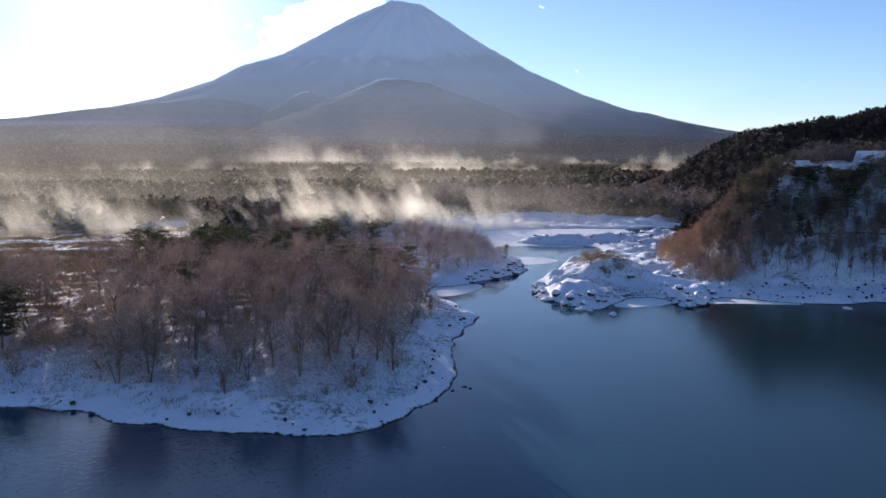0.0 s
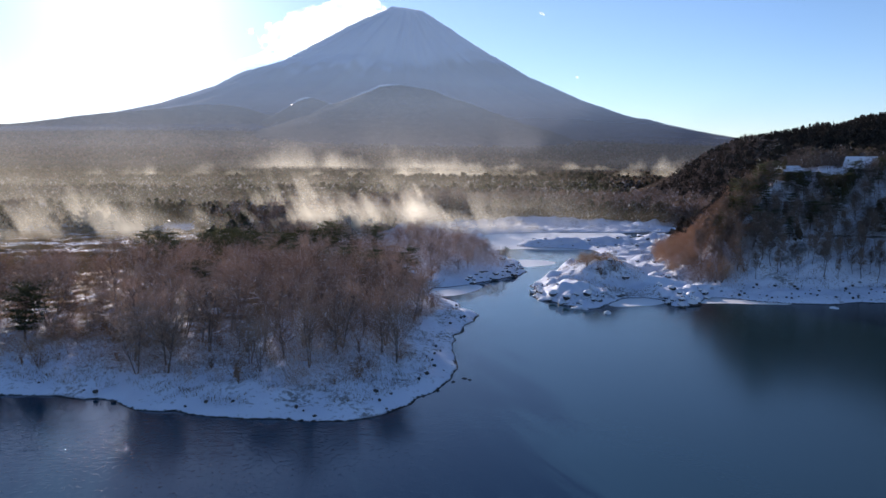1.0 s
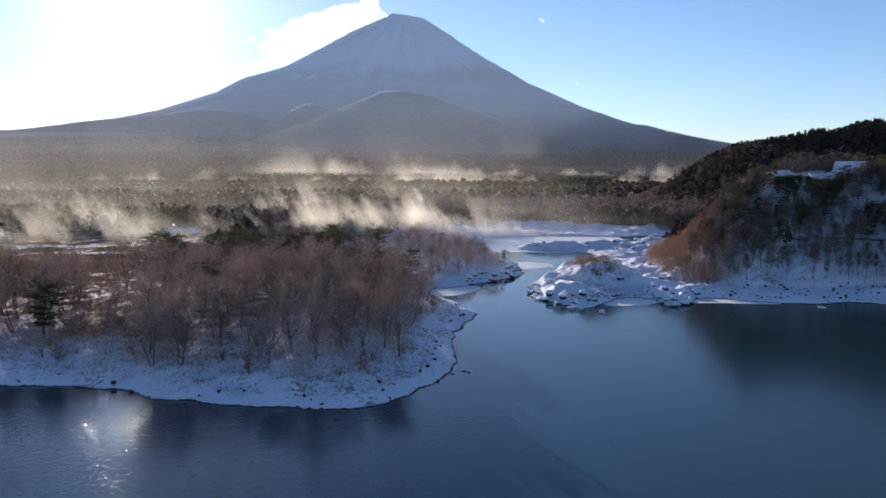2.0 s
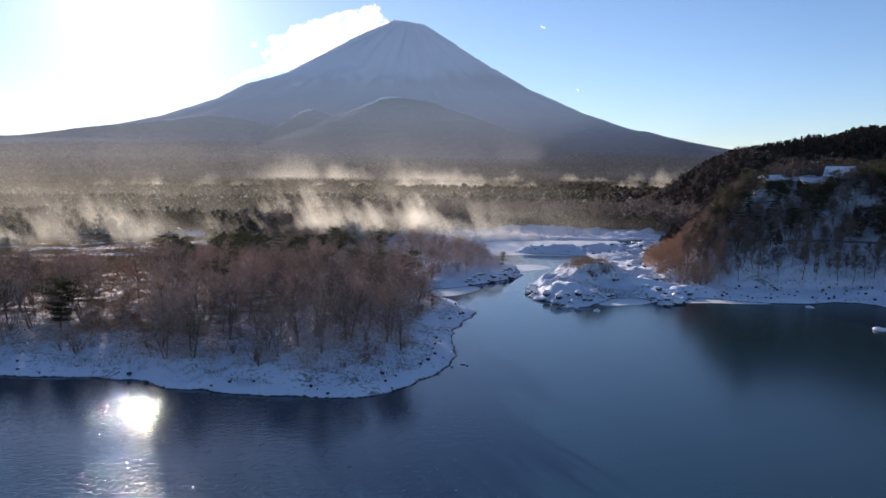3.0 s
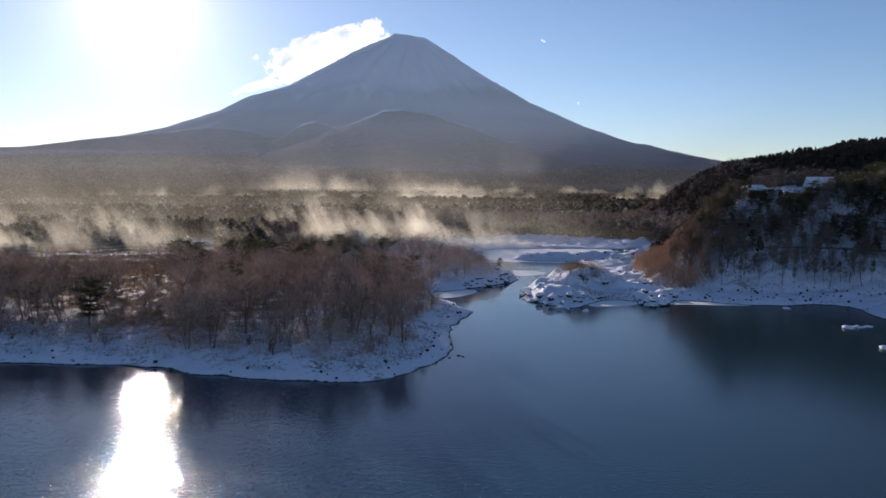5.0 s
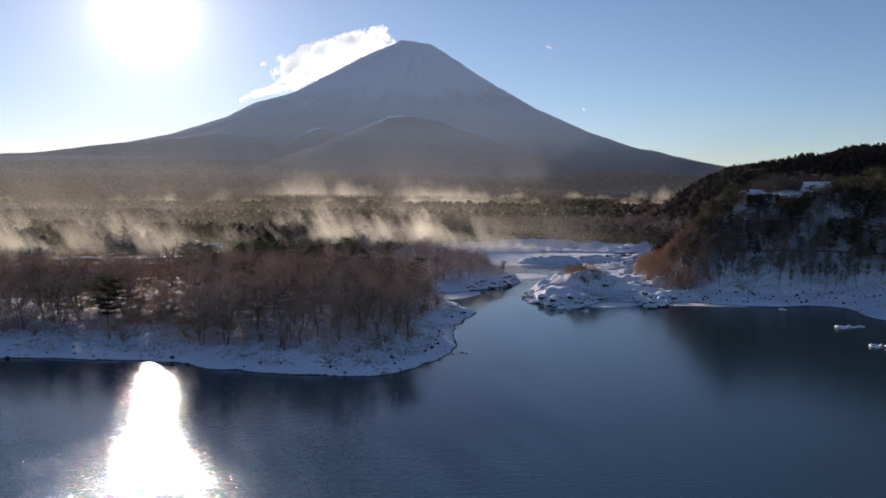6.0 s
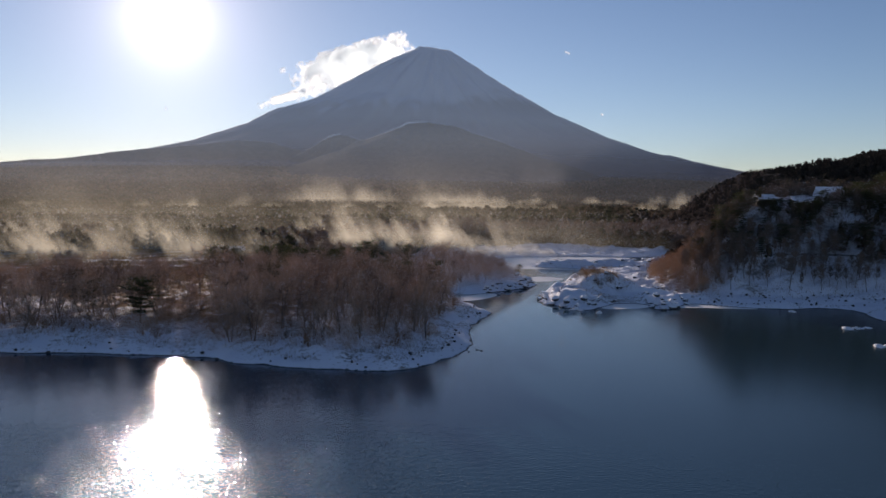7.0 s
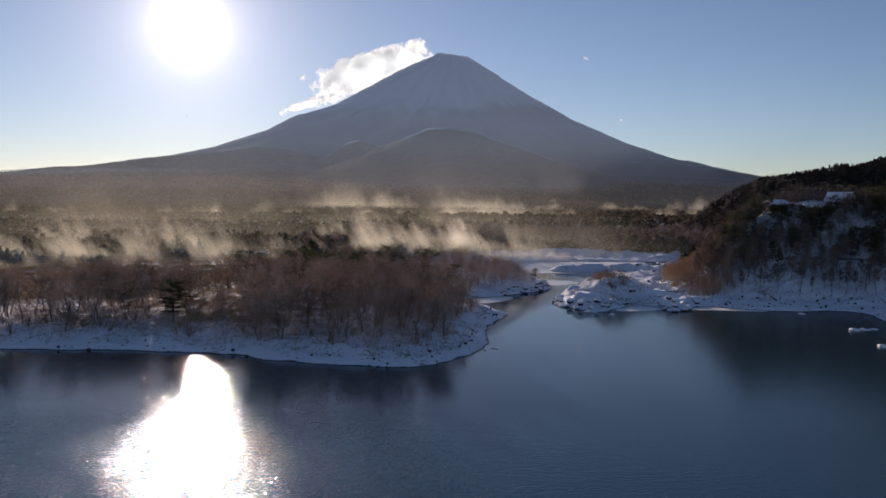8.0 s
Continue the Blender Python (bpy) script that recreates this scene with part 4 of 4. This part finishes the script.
# ---- stones, ice, the house on the hill ----
def rock(seed, size, label, capped=True):
    rng2 = random.Random(seed)
    e = root("rock", label, "rock", "snow-capped shore rocks" if capped else "dark shore stones")
    off = Vector((rng2.uniform(0, 50), rng2.uniform(0, 50), rng2.uniform(0, 50)))
    for name, mat in (("stone", STONE), ("snow_cap", CAP)) if capped else (("stone", STONE),):
        bm = bmesh.new()
        bmesh.ops.create_icosphere(bm, subdivisions=3 if capped else 2, radius=1)
        for v in list(bm.verts):
            n = v.co.normalized()
            bulge = 1 + 0.55 * noise.noise(n * 1.1 + off) + 0.25 * noise.noise(n * 2.7 + off) + 0.10 * noise.noise(n * 6 + off)
            c = n * bulge * size
            c.z *= 0.62
            if name == "snow_cap":
                up = n.z + 0.35 * noise.noise(n * 2.2 + off)
                c = c * (1.07 if up > 0.15 else 0.9) + Vector((0, 0, 0.07 * size if up > 0.15 else -0.05))
            v.co = c
        me = bpy.data.meshes.new(name)
        bm.to_mesh(me)
        bm.free()
        me.polygons.foreach_set("use_smooth", [True] * len(me.polygons))
        me.materials.append(mat)
        ob = new(name, me)
        ob.parent = e
    return e


def set_rocks(variants, spots, low, high, sink):
    for k, (x, y) in enumerate(spots):
        s = rng.uniform(low, high)
        m = pose(x, y, max(height_at(x, y), -0.25) + sink * s, rng.uniform(-10, 10), rng.uniform(-10, 10), rng.uniform(0, 360)) @ Matrix.Diagonal((s * rng.uniform(0.8, 1.4), s * rng.uniform(0.8, 1.2), s * rng.uniform(0.9, 1.5), 1))
        if k < len(variants):
            variants[k].matrix_basis = m
        else:
            copy_thing_at(variants[k % len(variants)], m)


def dist2(x, y):
    return float(inside(np.array([x]), np.array([y]), RIGHT_BANK)[0])


capped = [rock(5 + i, 0.8, "dark lava rock capped with snow at the water's edge") for i in range(5)]
spots = [(41.5, 149.5), (93.8, 154.6), (97, 129), (95.2, 128.6), (98.8, 129.8), (100.6, 130.4), (90.5, 107.8), (92.2, 108.6), (93.8, 107.4), (36.4, 155.5), (37.6, 154.2), (60.2, 157.2), (63.2, 158.8), (61.4, 160.2), (65.5, 162.5), (33.5, 160), (31, 165), (30, 170)]
set_rocks(capped, spots, 0.8, 1.7, 0.0)
bedded = [rock(45 + i, 0.7, "rough lava rock bedded in snow at the water's edge") for i in range(5)]
spots = scatter(rng, 46, (27, 72, 152, 186), lambda x, y: 0.2 < dist2(x, y) < 5, 1.1)
spots += scatter(rng, 26, (42, 70, 178, 226), lambda x, y: dist2(x, y) > 2, 2.2)
spots += scatter(rng, 30, (14, 35, 184, 228), lambda x, y: 0.2 < dist1(x, y) < 6, 1.6)
spots += scatter(rng, 60, (36, 135, 205, 400), lambda x, y: dist2(x, y) > 1 and dist_hill(x, y) < 0 and in_view(x, y), 4.0)
set_rocks(bedded, spots, 0.4, 1.4, 0.25)
stones = [rock(25 + i, 0.3, "small dark stone on the snowy shore", False) for i in range(4)]
near = [(-3.6, 86.6), (-24, 88.5), (-4.6, 88.4), (5.8, 99.9), (7.6, 101.6), (8.4, 100.8), (3.4, 95.6), (-12.6, 83.6)]
near += scatter(rng, 34, (-90, 17, 83, 172), lambda x, y: 0.4 < dist1(x, y) < 4 or (rng.random() < 0.1 and 0.4 < dist1(x, y) < 10), 1.0)
near += scatter(rng, 60, (68, 128, 158, 186), lambda x, y: dist2(x, y) > 1 and dist_hill(x, y) < 3, 1.2)
set_rocks(stones, near, 0.4, 1.2, 0.2)


def ice(name, outline, label, z=0.035):
    pts = rounded(outline, 2)
    rim = [(x + 0.5 * float(fbm(np.array(x / 2.0), np.array(y / 2.0), 5, 3)), y + 0.5 * float(fbm(np.array(x / 2.0), np.array(y / 2.0), 6, 3))) for x, y in pts]
    bm = bmesh.new()
    f = bm.faces.new([bm.verts.new((x, y, z)) for x, y in rim])
    if f.normal.z < 0:
        f.normal_flip()
    ext = bmesh.ops.extrude_face_region(bm, geom=[f])
    for v in (g for g in ext["geom"] if isinstance(g, bmesh.types.BMVert)):
        v.co.z -= 0.10
    bmesh.ops.recalc_face_normals(bm, faces=bm.faces)
    bmesh.ops.triangulate(bm, faces=bm.faces)
    me = bpy.data.meshes.new(name)
    bm.to_mesh(me)
    bm.free()
    me.materials.append(ICE)
    return tagged(new(name, me), label, "ice", kind="structure")


ice("ice_islet", [(44, 156.5), (50, 157.5), (56, 159), (59, 163), (56, 170), (50, 170), (44, 165)], "pale snow-covered ice beside the islet")
ice("ice_bank", [(64, 160.5), (72, 161), (80, 159.5), (88, 159), (86, 163), (74, 171), (66, 171)], "pale ice strip along the bank")
ice("ice_bay", [(17, 268), (28, 262), (40, 268), (52, 262), (66, 266), (92, 300), (92, 350), (60, 362), (20, 356), (15, 300)], "frozen head of the bay covered by thin snow")
ice("ice_patch", [(27, 222), (34, 219), (43, 224), (46, 232), (38, 238), (29, 234)], "pale ice patch between the cape and the islet")
ice("ice_cove", [(0, 170), (9, 170), (15, 177), (19, 186), (10, 190), (0, 186)], "grey-blue frozen cove")


def box(bm, x0, x1, y0, y1, z0, z1):
    v = [bm.verts.new(c) for c in ((x0, y0, z0), (x1, y0, z0), (x1, y1, z0), (x0, y1, z0), (x0, y0, z1), (x1, y0, z1), (x1, y1, z1), (x0, y1, z1))]
    for f in ((0, 3, 2, 1), (4, 5, 6, 7), (0, 1, 5, 4), (1, 2, 6, 5), (2, 3, 7, 6), (3, 0, 4, 7)):
        bm.faces.new([v[i] for i in f])


def part(name, bm, mat, parent, label=""):
    me = bpy.data.meshes.new(name)
    bmesh.ops.recalc_face_normals(bm, faces=bm.faces)
    bm.to_mesh(me)
    bm.free()
    me.materials.append(mat)
    ob = new(name, me)
    ob.parent = parent
    if label:
        tagged(ob, label)
    return ob


def plank_material(name, dark, light):
    m, nt, p = material(name)
    pos = coords(nt)
    n = noise_of(nt, pos, 2.0, 5, 0.6, (1, 1, 6))
    nt.links.new(ramp(nt, n, [(0.3, dark), (0.7, light)]), p.inputs["Base Color"])
    p.inputs["Roughness"].default_value = 0.7
    bump_of(nt, p, n, 0.3, 0.02)
    return m


WALLS, GLASS = plank_material("brown_boarding", (0.07, 0.05, 0.04), (0.16, 0.115, 0.085)), plank_material("dark_window", (0.02, 0.025, 0.03), (0.04, 0.045, 0.05))
GLASS.node_tree.nodes["Principled BSDF"].inputs["Roughness"].default_value = 0.08


def house(x, y, long, deep, wall, rise, turn, label):
    """A gabled house, its ridge along its length; the origin lies at the middle of its floor."""
    e = root("house", label, "house", "houses on the hill")
    z = min(height_at(x + a, y + b) for a in (-long / 2, long / 2) for b in (-deep / 2, deep / 2))
    bm = bmesh.new()
    box(bm, -long / 2, long / 2, -deep / 2, deep / 2, -0.6, wall)
    for s in (-1, 1):
        a, b, c = (bm.verts.new((s * (long / 2 - 0.05), q, r)) for q, r in ((-deep / 2, wall), (deep / 2, wall), (0, wall + rise)))
        bm.faces.new((a, b, c))
    part("wall", bm, WALLS, e)
    for s in (-1, 1):
        bm = bmesh.new()
        eave, over = deep / 2 + 0.6, long / 2 + 0.5
        k = rise / (deep / 2)
        ring = [(0, wall + rise + 0.1), (s * eave, wall + rise + 0.1 - k * eave), (s * eave, wall + rise + 0.42 - k * eave), (0, wall + rise + 0.45)]
        lo = [bm.verts.new((-over, q, r)) for q, r in ring]
        hi = [bm.verts.new((over, q, r)) for q, r in ring]
        bm.faces.new(lo), bm.faces.new(hi)
        for i in range(4):
            bm.faces.new((lo[i], lo[(i + 1) % 4], hi[(i + 1) % 4], hi[i]))
        part("roof", bm, CAP, e, "snow-covered roof slope")
    n = max(2, round(long / 2.6))
    for i in range(n):
        bm = bmesh.new()
        cx = -long / 2 + (i + 0.5) * long / n
        box(bm, cx - 0.6, cx + 0.6, -deep / 2 - 0.05, -deep / 2 + 0.02, wall * 0.38, wall * 0.82)
        part("window", bm, GLASS, e, "dark window pane")
    e.matrix_basis = pose(x, y, z + 0.1, 0, 0, turn)
    return e


house(128.4, 206.5, 7.4, 5.2, 2.6, 2.7, -46, "brown house with a steep snow-covered roof")
house(120.0, 204.5, 9.0, 5.0, 3.6, 1.2, -4, "low brown building with a snowy roof")
house(106.2, 204.5, 5.4, 4.5, 3.4, 1.1, 6, "small brown shed with a snowy roof")


def guard_rail(x0, x1, level, label):
    """A road's steel guard rail that follows the slope at one level."""
    e = root("guard_rail", label, "guard rail", "")
    pts = []
    for x in np.arange(x0, x1, 2.2):
        ys = np.linspace(166, 206, 160)
        z = height(np.full(160, x), ys)
        i = int(np.argmax(z > level))
        pts.append(Vector((x, ys[i], level)))
    for _ in range(3):
        pts = [pts[0]] + [(a + b * 2 + c) / 4 for a, b, c in zip(pts, pts[1:], pts[2:])] + [pts[-1]]
    for p in pts:
        v, f = [], []
        cone(v, f, Vector((p.x, p.y, height_at(p.x, p.y) - 0.4)), p + Vector((0, 0, 0.75)), 0.07, 0.07, 6)
        link_mesh("post", v, f, RAIL, e)
    for h in (0.35, 0.65):
        v, f = [], []
        for p in pts:
            v += [p + Vector((0, -0.08, h - 0.1)), p + Vector((0, -0.11, h)), p + Vector((0, -0.08, h + 0.1))]
        for i in range(len(pts) - 1):
            for k in (0, 1):
                f.append((3 * i + k, 3 * i + k + 1, 3 * i + k + 4, 3 * i + k + 3))
        ob = link_mesh("rail", v, f, RAIL, e)
        m = ob.modifiers.new("thickness", "SOLIDIFY")
        m.thickness = 0.03
    return e


RAIL = plank_material("weathered_steel", (0.05, 0.045, 0.04), (0.12, 0.11, 0.10))
guard_rail(88, 150, 12.5, "weathered guard rail of a road crossing the snowy slope")


# ---- mist over the cold water, haze, clouds ----
def vapour_material(name, tint, streak, big, bias, erode, gain, most, shear):
    """Thin vapour: scatters sun and sky light, torn by noise towards its top and ends."""
    m, nt, p = material(name)
    nt.nodes.remove(p)
    pos = coords(nt)
    x, y, z = split(nt, pos)
    comb = nt.nodes.new("ShaderNodeCombineXYZ")
    nt.links.new(math_of(nt, "ADD", x, math_of(nt, "MULTIPLY", z, shear)), comb.inputs[0])
    nt.links.new(y, comb.inputs[1])
    nt.links.new(z, comb.inputs[2])
    uv = nt.nodes.new("ShaderNodeTexCoord").outputs["UV"]
    u, v, _ = split(nt, uv)
    n1 = noise_of(nt, comb.outputs[0], streak, 5, 0.55, (1, 1, 0.28))
    n2 = noise_of(nt, comb.outputs[0], big, 3, 0.5, (1, 1, 0.6))
    body = math_of(nt, "ADD", math_of(nt, "MULTIPLY", n1, 0.75), math_of(nt, "MULTIPLY", n2, 1.15))
    body = math_of(nt, "SUBTRACT", body, math_of(nt, "ADD", math_of(nt, "MULTIPLY", v, erode), bias))
    body = math_of(nt, "MULTIPLY", body, gain, True)
    ends = math_of(nt, "MULTIPLY", math_of(nt, "MULTIPLY", u, math_of(nt, "SUBTRACT", 1.0, u)), 5.5, True)
    foot = math_of(nt, "MULTIPLY", v, 7.0, True)
    top = math_of(nt, "MULTIPLY", math_of(nt, "POWER", math_of(nt, "SUBTRACT", 1.0, v), 1.3), 1.25, True)
    alpha = math_of(nt, "MULTIPLY", math_of(nt, "MULTIPLY", body, ends), math_of(nt, "MULTIPLY", foot, math_of(nt, "MULTIPLY", top, most)))
    d, t = node(nt, "ShaderNodeBsdfDiffuse", Color=(*tint, 1)), node(nt, "ShaderNodeBsdfTranslucent", Color=(*tint, 1))
    half, mix, clear = node(nt, "ShaderNodeMixShader", Fac=0.6), nt.nodes.new("ShaderNodeMixShader"), nt.nodes.new("ShaderNodeBsdfTransparent")
    nt.links.new(d.outputs[0], half.inputs[1])
    nt.links.new(t.outputs[0], half.inputs[2])
    nt.links.new(alpha, mix.inputs[0])
    nt.links.new(clear.outputs[0], mix.inputs[1])
    nt.links.new(half.outputs[0], mix.inputs[2])
    nt.links.new(mix.outputs[0], nt.nodes["Material Output"].inputs["Surface"])
    return m


def vapour(name, x0, x1, y, z0, z1, mat, label, wave=5.0, seed=0, skew=0.0):
    """An upright, billowing curtain of vapour."""
    nu, nv = 40, 10
    verts, faces, uvs = [], [], []
    for j in range(nv + 1):
        for i in range(nu + 1):
            u, v = i / nu, j / nv
            x = x0 + (x1 - x0) * u
            bend = wave * float(fbm(np.array(x / (6 * wave) + seed), np.array(v * 1.5), seed, 3)) * 2
            verts.append((x, y + skew * (u - 0.5) + bend, z0 + (z1 - z0) * v))
            uvs.append((u, v))
    for j in range(nv):
        for i in range(nu):
            a = j * (nu + 1) + i
            faces.append((a, a + 1, a + nu + 2, a + nu + 1))
    ob = link_mesh(name, verts, faces, mat)
    layer = ob.data.uv_layers.new(name="spread")
    for loop in ob.data.loops:
        layer.data[loop.index].uv = uvs[loop.vertex_index]
    return tagged(ob, label, "mist", kind="stuff")


WHITE = (0.97, 0.91, 0.73)
PLUME = vapour_material("mist_plumes", WHITE, 0.085, 0.026, 0.81, 0.55, 2.8, 0.62, 0.5)
VEIL = vapour_material("mist_veil", WHITE, 0.03, 0.008, 0.52, 0.5, 1.5, 0.13, 0.3)
FAR_MIST = vapour_material("far_mist", WHITE, 0.035, 0.010, 0.78, 0.5, 2.6, 0.55, 0.1)
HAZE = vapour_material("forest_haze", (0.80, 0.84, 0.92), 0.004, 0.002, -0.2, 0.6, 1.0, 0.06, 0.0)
STEAM = vapour_material("thick_steam", WHITE, 0.085, 0.034, 0.74, 0.66, 3.0, 0.74, 0.55)
for x0, x1, y, z0, z1, seed in [(-80, 16, 254, 8, 44, 31), (-36, 22, 266, 8, 52, 32), (-215, -128, 262, 2, 36, 34)]:
    vapour("mist_plume", x0, x1, y, z0, z1, STEAM, "thick white steam drifting off the wet meadow", 4, seed, 8)
for k, (x0, x1, y, z0, z1, seed) in enumerate([(-88, 6, 274, 2, 46, 1), (-112, 10, 294, 2, 54, 2), (-85, 12, 326, 2, 60, 3), (-250, -120, 230, 2, 26, 4), (-215, -62, 262, 2, 38, 5), (-240, -80, 303, 2, 44, 6), (-30, 62, 384, 1, 34, 17), (-45, 40, 268, 3, 40, 24), (-10, 80, 312, 1, 26, 23), (-290, -95, 290, 1, 32, 16)]):
    vapour("mist_plume", x0, x1, y, z0, z1, PLUME, "white steam plumes rising off the cold wetland", 5, seed, 10)
for x0, x1, y, z1, seed in [(-260, 40, 345, 72, 7), (-420, 130, 520, 84, 8), (-40, 110, 372, 50, 14), (-360, -60, 284, 40, 20), (-330, -80, 270, 34, 21), (0, 110, 292, 26, 22), (-10, 95, 330, 30, 36)]:
    vapour("mist_veil", x0, x1, y, 3, z1, VEIL, "thin drifting mist over the forest", 10, seed, 20)
for x0, x1, y, z0, z1, seed in [(-700, 500, 760, 12, 46, 9), (-260, 620, 980, 16, 60, 10)]:
    vapour("far_mist", x0, x1, y, z0, z1, FAR_MIST, "pale streaks of mist lying on the far forest", 14, seed, 30)
# airlight put in as a tinted translucent curtain that brightens the mountain
AIRLIGHT = vapour_material("airlight_curtain", (0.62, 0.80, 1.0), 0.002, 0.001, -2.0, 0.3, 1.0, 0.115, 0.0)
vapour("haze", -1500, 560, 1060, 40, 500, AIRLIGHT, "tinted curtain imitating airlight before the mountain", 0.5, 13)
# two faint tinted sheets put haze before the far forest
vapour("haze", -900, 900, 860, 14, 110, HAZE, "tinted sheet imitating morning haze over the forest", 20, 11)
vapour("haze", -1500, 1500, 1290, 30, 190, HAZE, "tinted sheet imitating morning haze over the far forest", 20, 12)


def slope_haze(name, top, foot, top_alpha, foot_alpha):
    """Haze painted as a tinted drape on a far slope, thicker towards its foot."""
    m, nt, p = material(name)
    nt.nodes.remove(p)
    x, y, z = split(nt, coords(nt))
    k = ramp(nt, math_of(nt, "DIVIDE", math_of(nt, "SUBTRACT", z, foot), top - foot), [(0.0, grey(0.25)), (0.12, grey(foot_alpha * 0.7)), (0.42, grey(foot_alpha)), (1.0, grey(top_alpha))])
    # tint darker low down, where sunlight over-brightened the sheet
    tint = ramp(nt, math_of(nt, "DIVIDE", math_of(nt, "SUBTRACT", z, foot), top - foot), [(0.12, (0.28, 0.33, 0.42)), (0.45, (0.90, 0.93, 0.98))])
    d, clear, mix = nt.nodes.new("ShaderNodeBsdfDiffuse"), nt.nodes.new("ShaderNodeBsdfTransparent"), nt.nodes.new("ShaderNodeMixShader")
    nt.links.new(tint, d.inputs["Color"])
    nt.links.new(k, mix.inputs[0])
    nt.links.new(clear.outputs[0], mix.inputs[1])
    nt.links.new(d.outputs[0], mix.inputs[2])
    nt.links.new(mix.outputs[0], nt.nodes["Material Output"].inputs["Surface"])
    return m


# copies of the slopes, set just before them, carry the painted haze
AIR, HILL_AIR = slope_haze("haze_drape", 760, 60, 0.30, 0.56), slope_haze("hill_haze_drape", 420, 40, 0.14, 0.16)
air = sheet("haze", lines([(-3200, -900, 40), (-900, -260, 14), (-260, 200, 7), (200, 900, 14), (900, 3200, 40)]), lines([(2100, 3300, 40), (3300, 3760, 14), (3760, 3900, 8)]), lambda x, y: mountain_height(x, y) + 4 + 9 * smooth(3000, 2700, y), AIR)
tagged(air, "tinted drape painting blue haze over the mountain", "haze", kind="stuff")
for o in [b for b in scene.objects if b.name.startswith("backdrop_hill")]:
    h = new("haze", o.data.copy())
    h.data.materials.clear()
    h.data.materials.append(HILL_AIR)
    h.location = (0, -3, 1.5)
    tagged(h, "tinted drape painting thin blue haze over the hill", "haze", kind="stuff")


def cloud_material(name, cut, gain):
    """Torn white cloud, dense in its middle."""
    m, nt, p = material(name)
    nt.nodes.remove(p)
    pos = coords(nt)
    u, v, _ = split(nt, nt.nodes.new("ShaderNodeTexCoord").outputs["UV"])
    n = math_of(nt, "ADD", math_of(nt, "MULTIPLY", noise_of(nt, pos, 0.013, 6, 0.6), 1.35), math_of(nt, "MULTIPLY", noise_of(nt, pos, 0.06, 5, 0.6), 0.4))
    hu, hv = math_of(nt, "MULTIPLY", u, math_of(nt, "SUBTRACT", 1.0, u)), math_of(nt, "MULTIPLY", v, math_of(nt, "SUBTRACT", 1.0, v))
    hump = math_of(nt, "MULTIPLY", math_of(nt, "POWER", hu, 0.7), math_of(nt, "POWER", hv, 0.5))
    alpha = math_of(nt, "MULTIPLY", math_of(nt, "SUBTRACT", math_of(nt, "ADD", n, math_of(nt, "MULTIPLY", hump, 4.3)), cut), gain, True)
    d, t = node(nt, "ShaderNodeBsdfDiffuse", Color=(0.93, 0.97, 0.98, 1)), node(nt, "ShaderNodeBsdfTranslucent", Color=(0.92, 0.98, 1.0, 1))
    half, mix, clear = node(nt, "ShaderNodeMixShader", Fac=0.8), nt.nodes.new("ShaderNodeMixShader"), nt.nodes.new("ShaderNodeBsdfTransparent")
    nt.links.new(d.outputs[0], half.inputs[1])
    nt.links.new(t.outputs[0], half.inputs[2])
    nt.links.new(alpha, mix.inputs[0])
    nt.links.new(clear.outputs[0], mix.inputs[1])
    nt.links.new(half.outputs[0], mix.inputs[2])
    nt.links.new(mix.outputs[0], nt.nodes["Material Output"].inputs["Surface"])
    return m


CLOUD, WISP = cloud_material("cloud", 1.22, 4.0), cloud_material("cloud_wisp", 1.28, 1.1)


def cloud(a, b, deep, layers, seed, label, mat=CLOUD):
    """Billowing sheets of cloud along the line from a to b, bulging towards the viewer."""
    nu, nv = 36, 14
    verts, faces, uvs = [], [], []
    a, b = Vector(a), Vector(b)
    for k in range(layers):
        base = len(verts)
        for j in range(nv + 1):
            for i in range(nu + 1):
                u, v = i / nu, j / nv
                c = a.lerp(b, u) + Vector((0, 0, deep * (v - 0.4)))
                puff = noise.noise(c / (deep * 0.35) + Vector((seed, k, 0)))
                verts.append(c + Vector((0, 25 * k - deep * 0.5 * math.sin(math.pi * u) * math.sin(math.pi * v) + 0.3 * deep * puff, 0.08 * deep * puff)))
                uvs.append((u, v))
        for j in range(nv):
            for i in range(nu):
                q = base + j * (nu + 1) + i
                faces.append((q, q + 1, q + nu + 2, q + nu + 1))
    ob = link_mesh("backdrop_cloud", verts, faces, mat)
    layer = ob.data.uv_layers.new(name="spread")
    for loop in ob.data.loops:
        layer.data[loop.index].uv = uvs[loop.vertex_index]
    return tagged(ob, label, "cloud", kind="structure")


cloud((-830, 4040, 575), (-95, 4040, 772), 255, 2, 3, "white cloud streaming off the mountain's shoulder")
cloud((-1000, 4040, 465), (-600, 4040, 590), 60, 1, 9, "thin bright cloud lying along the mountain's flank")
cloud((-860, 4040, 655), (-810, 4040, 670), 40, 1, 4, "small white cloud shred", WISP)
cloud((632, 4040, 776), (676, 4040, 762), 20, 1, 5, "small white cloud shred", WISP)
cloud((834, 4040, 453), (854, 4040, 447), 16, 1, 6, "tiny cloud shred", WISP)
cloud((-1466, 4040, 460), (-1438, 4040, 460), 30, 1, 8, "tiny cloud shred", WISP)
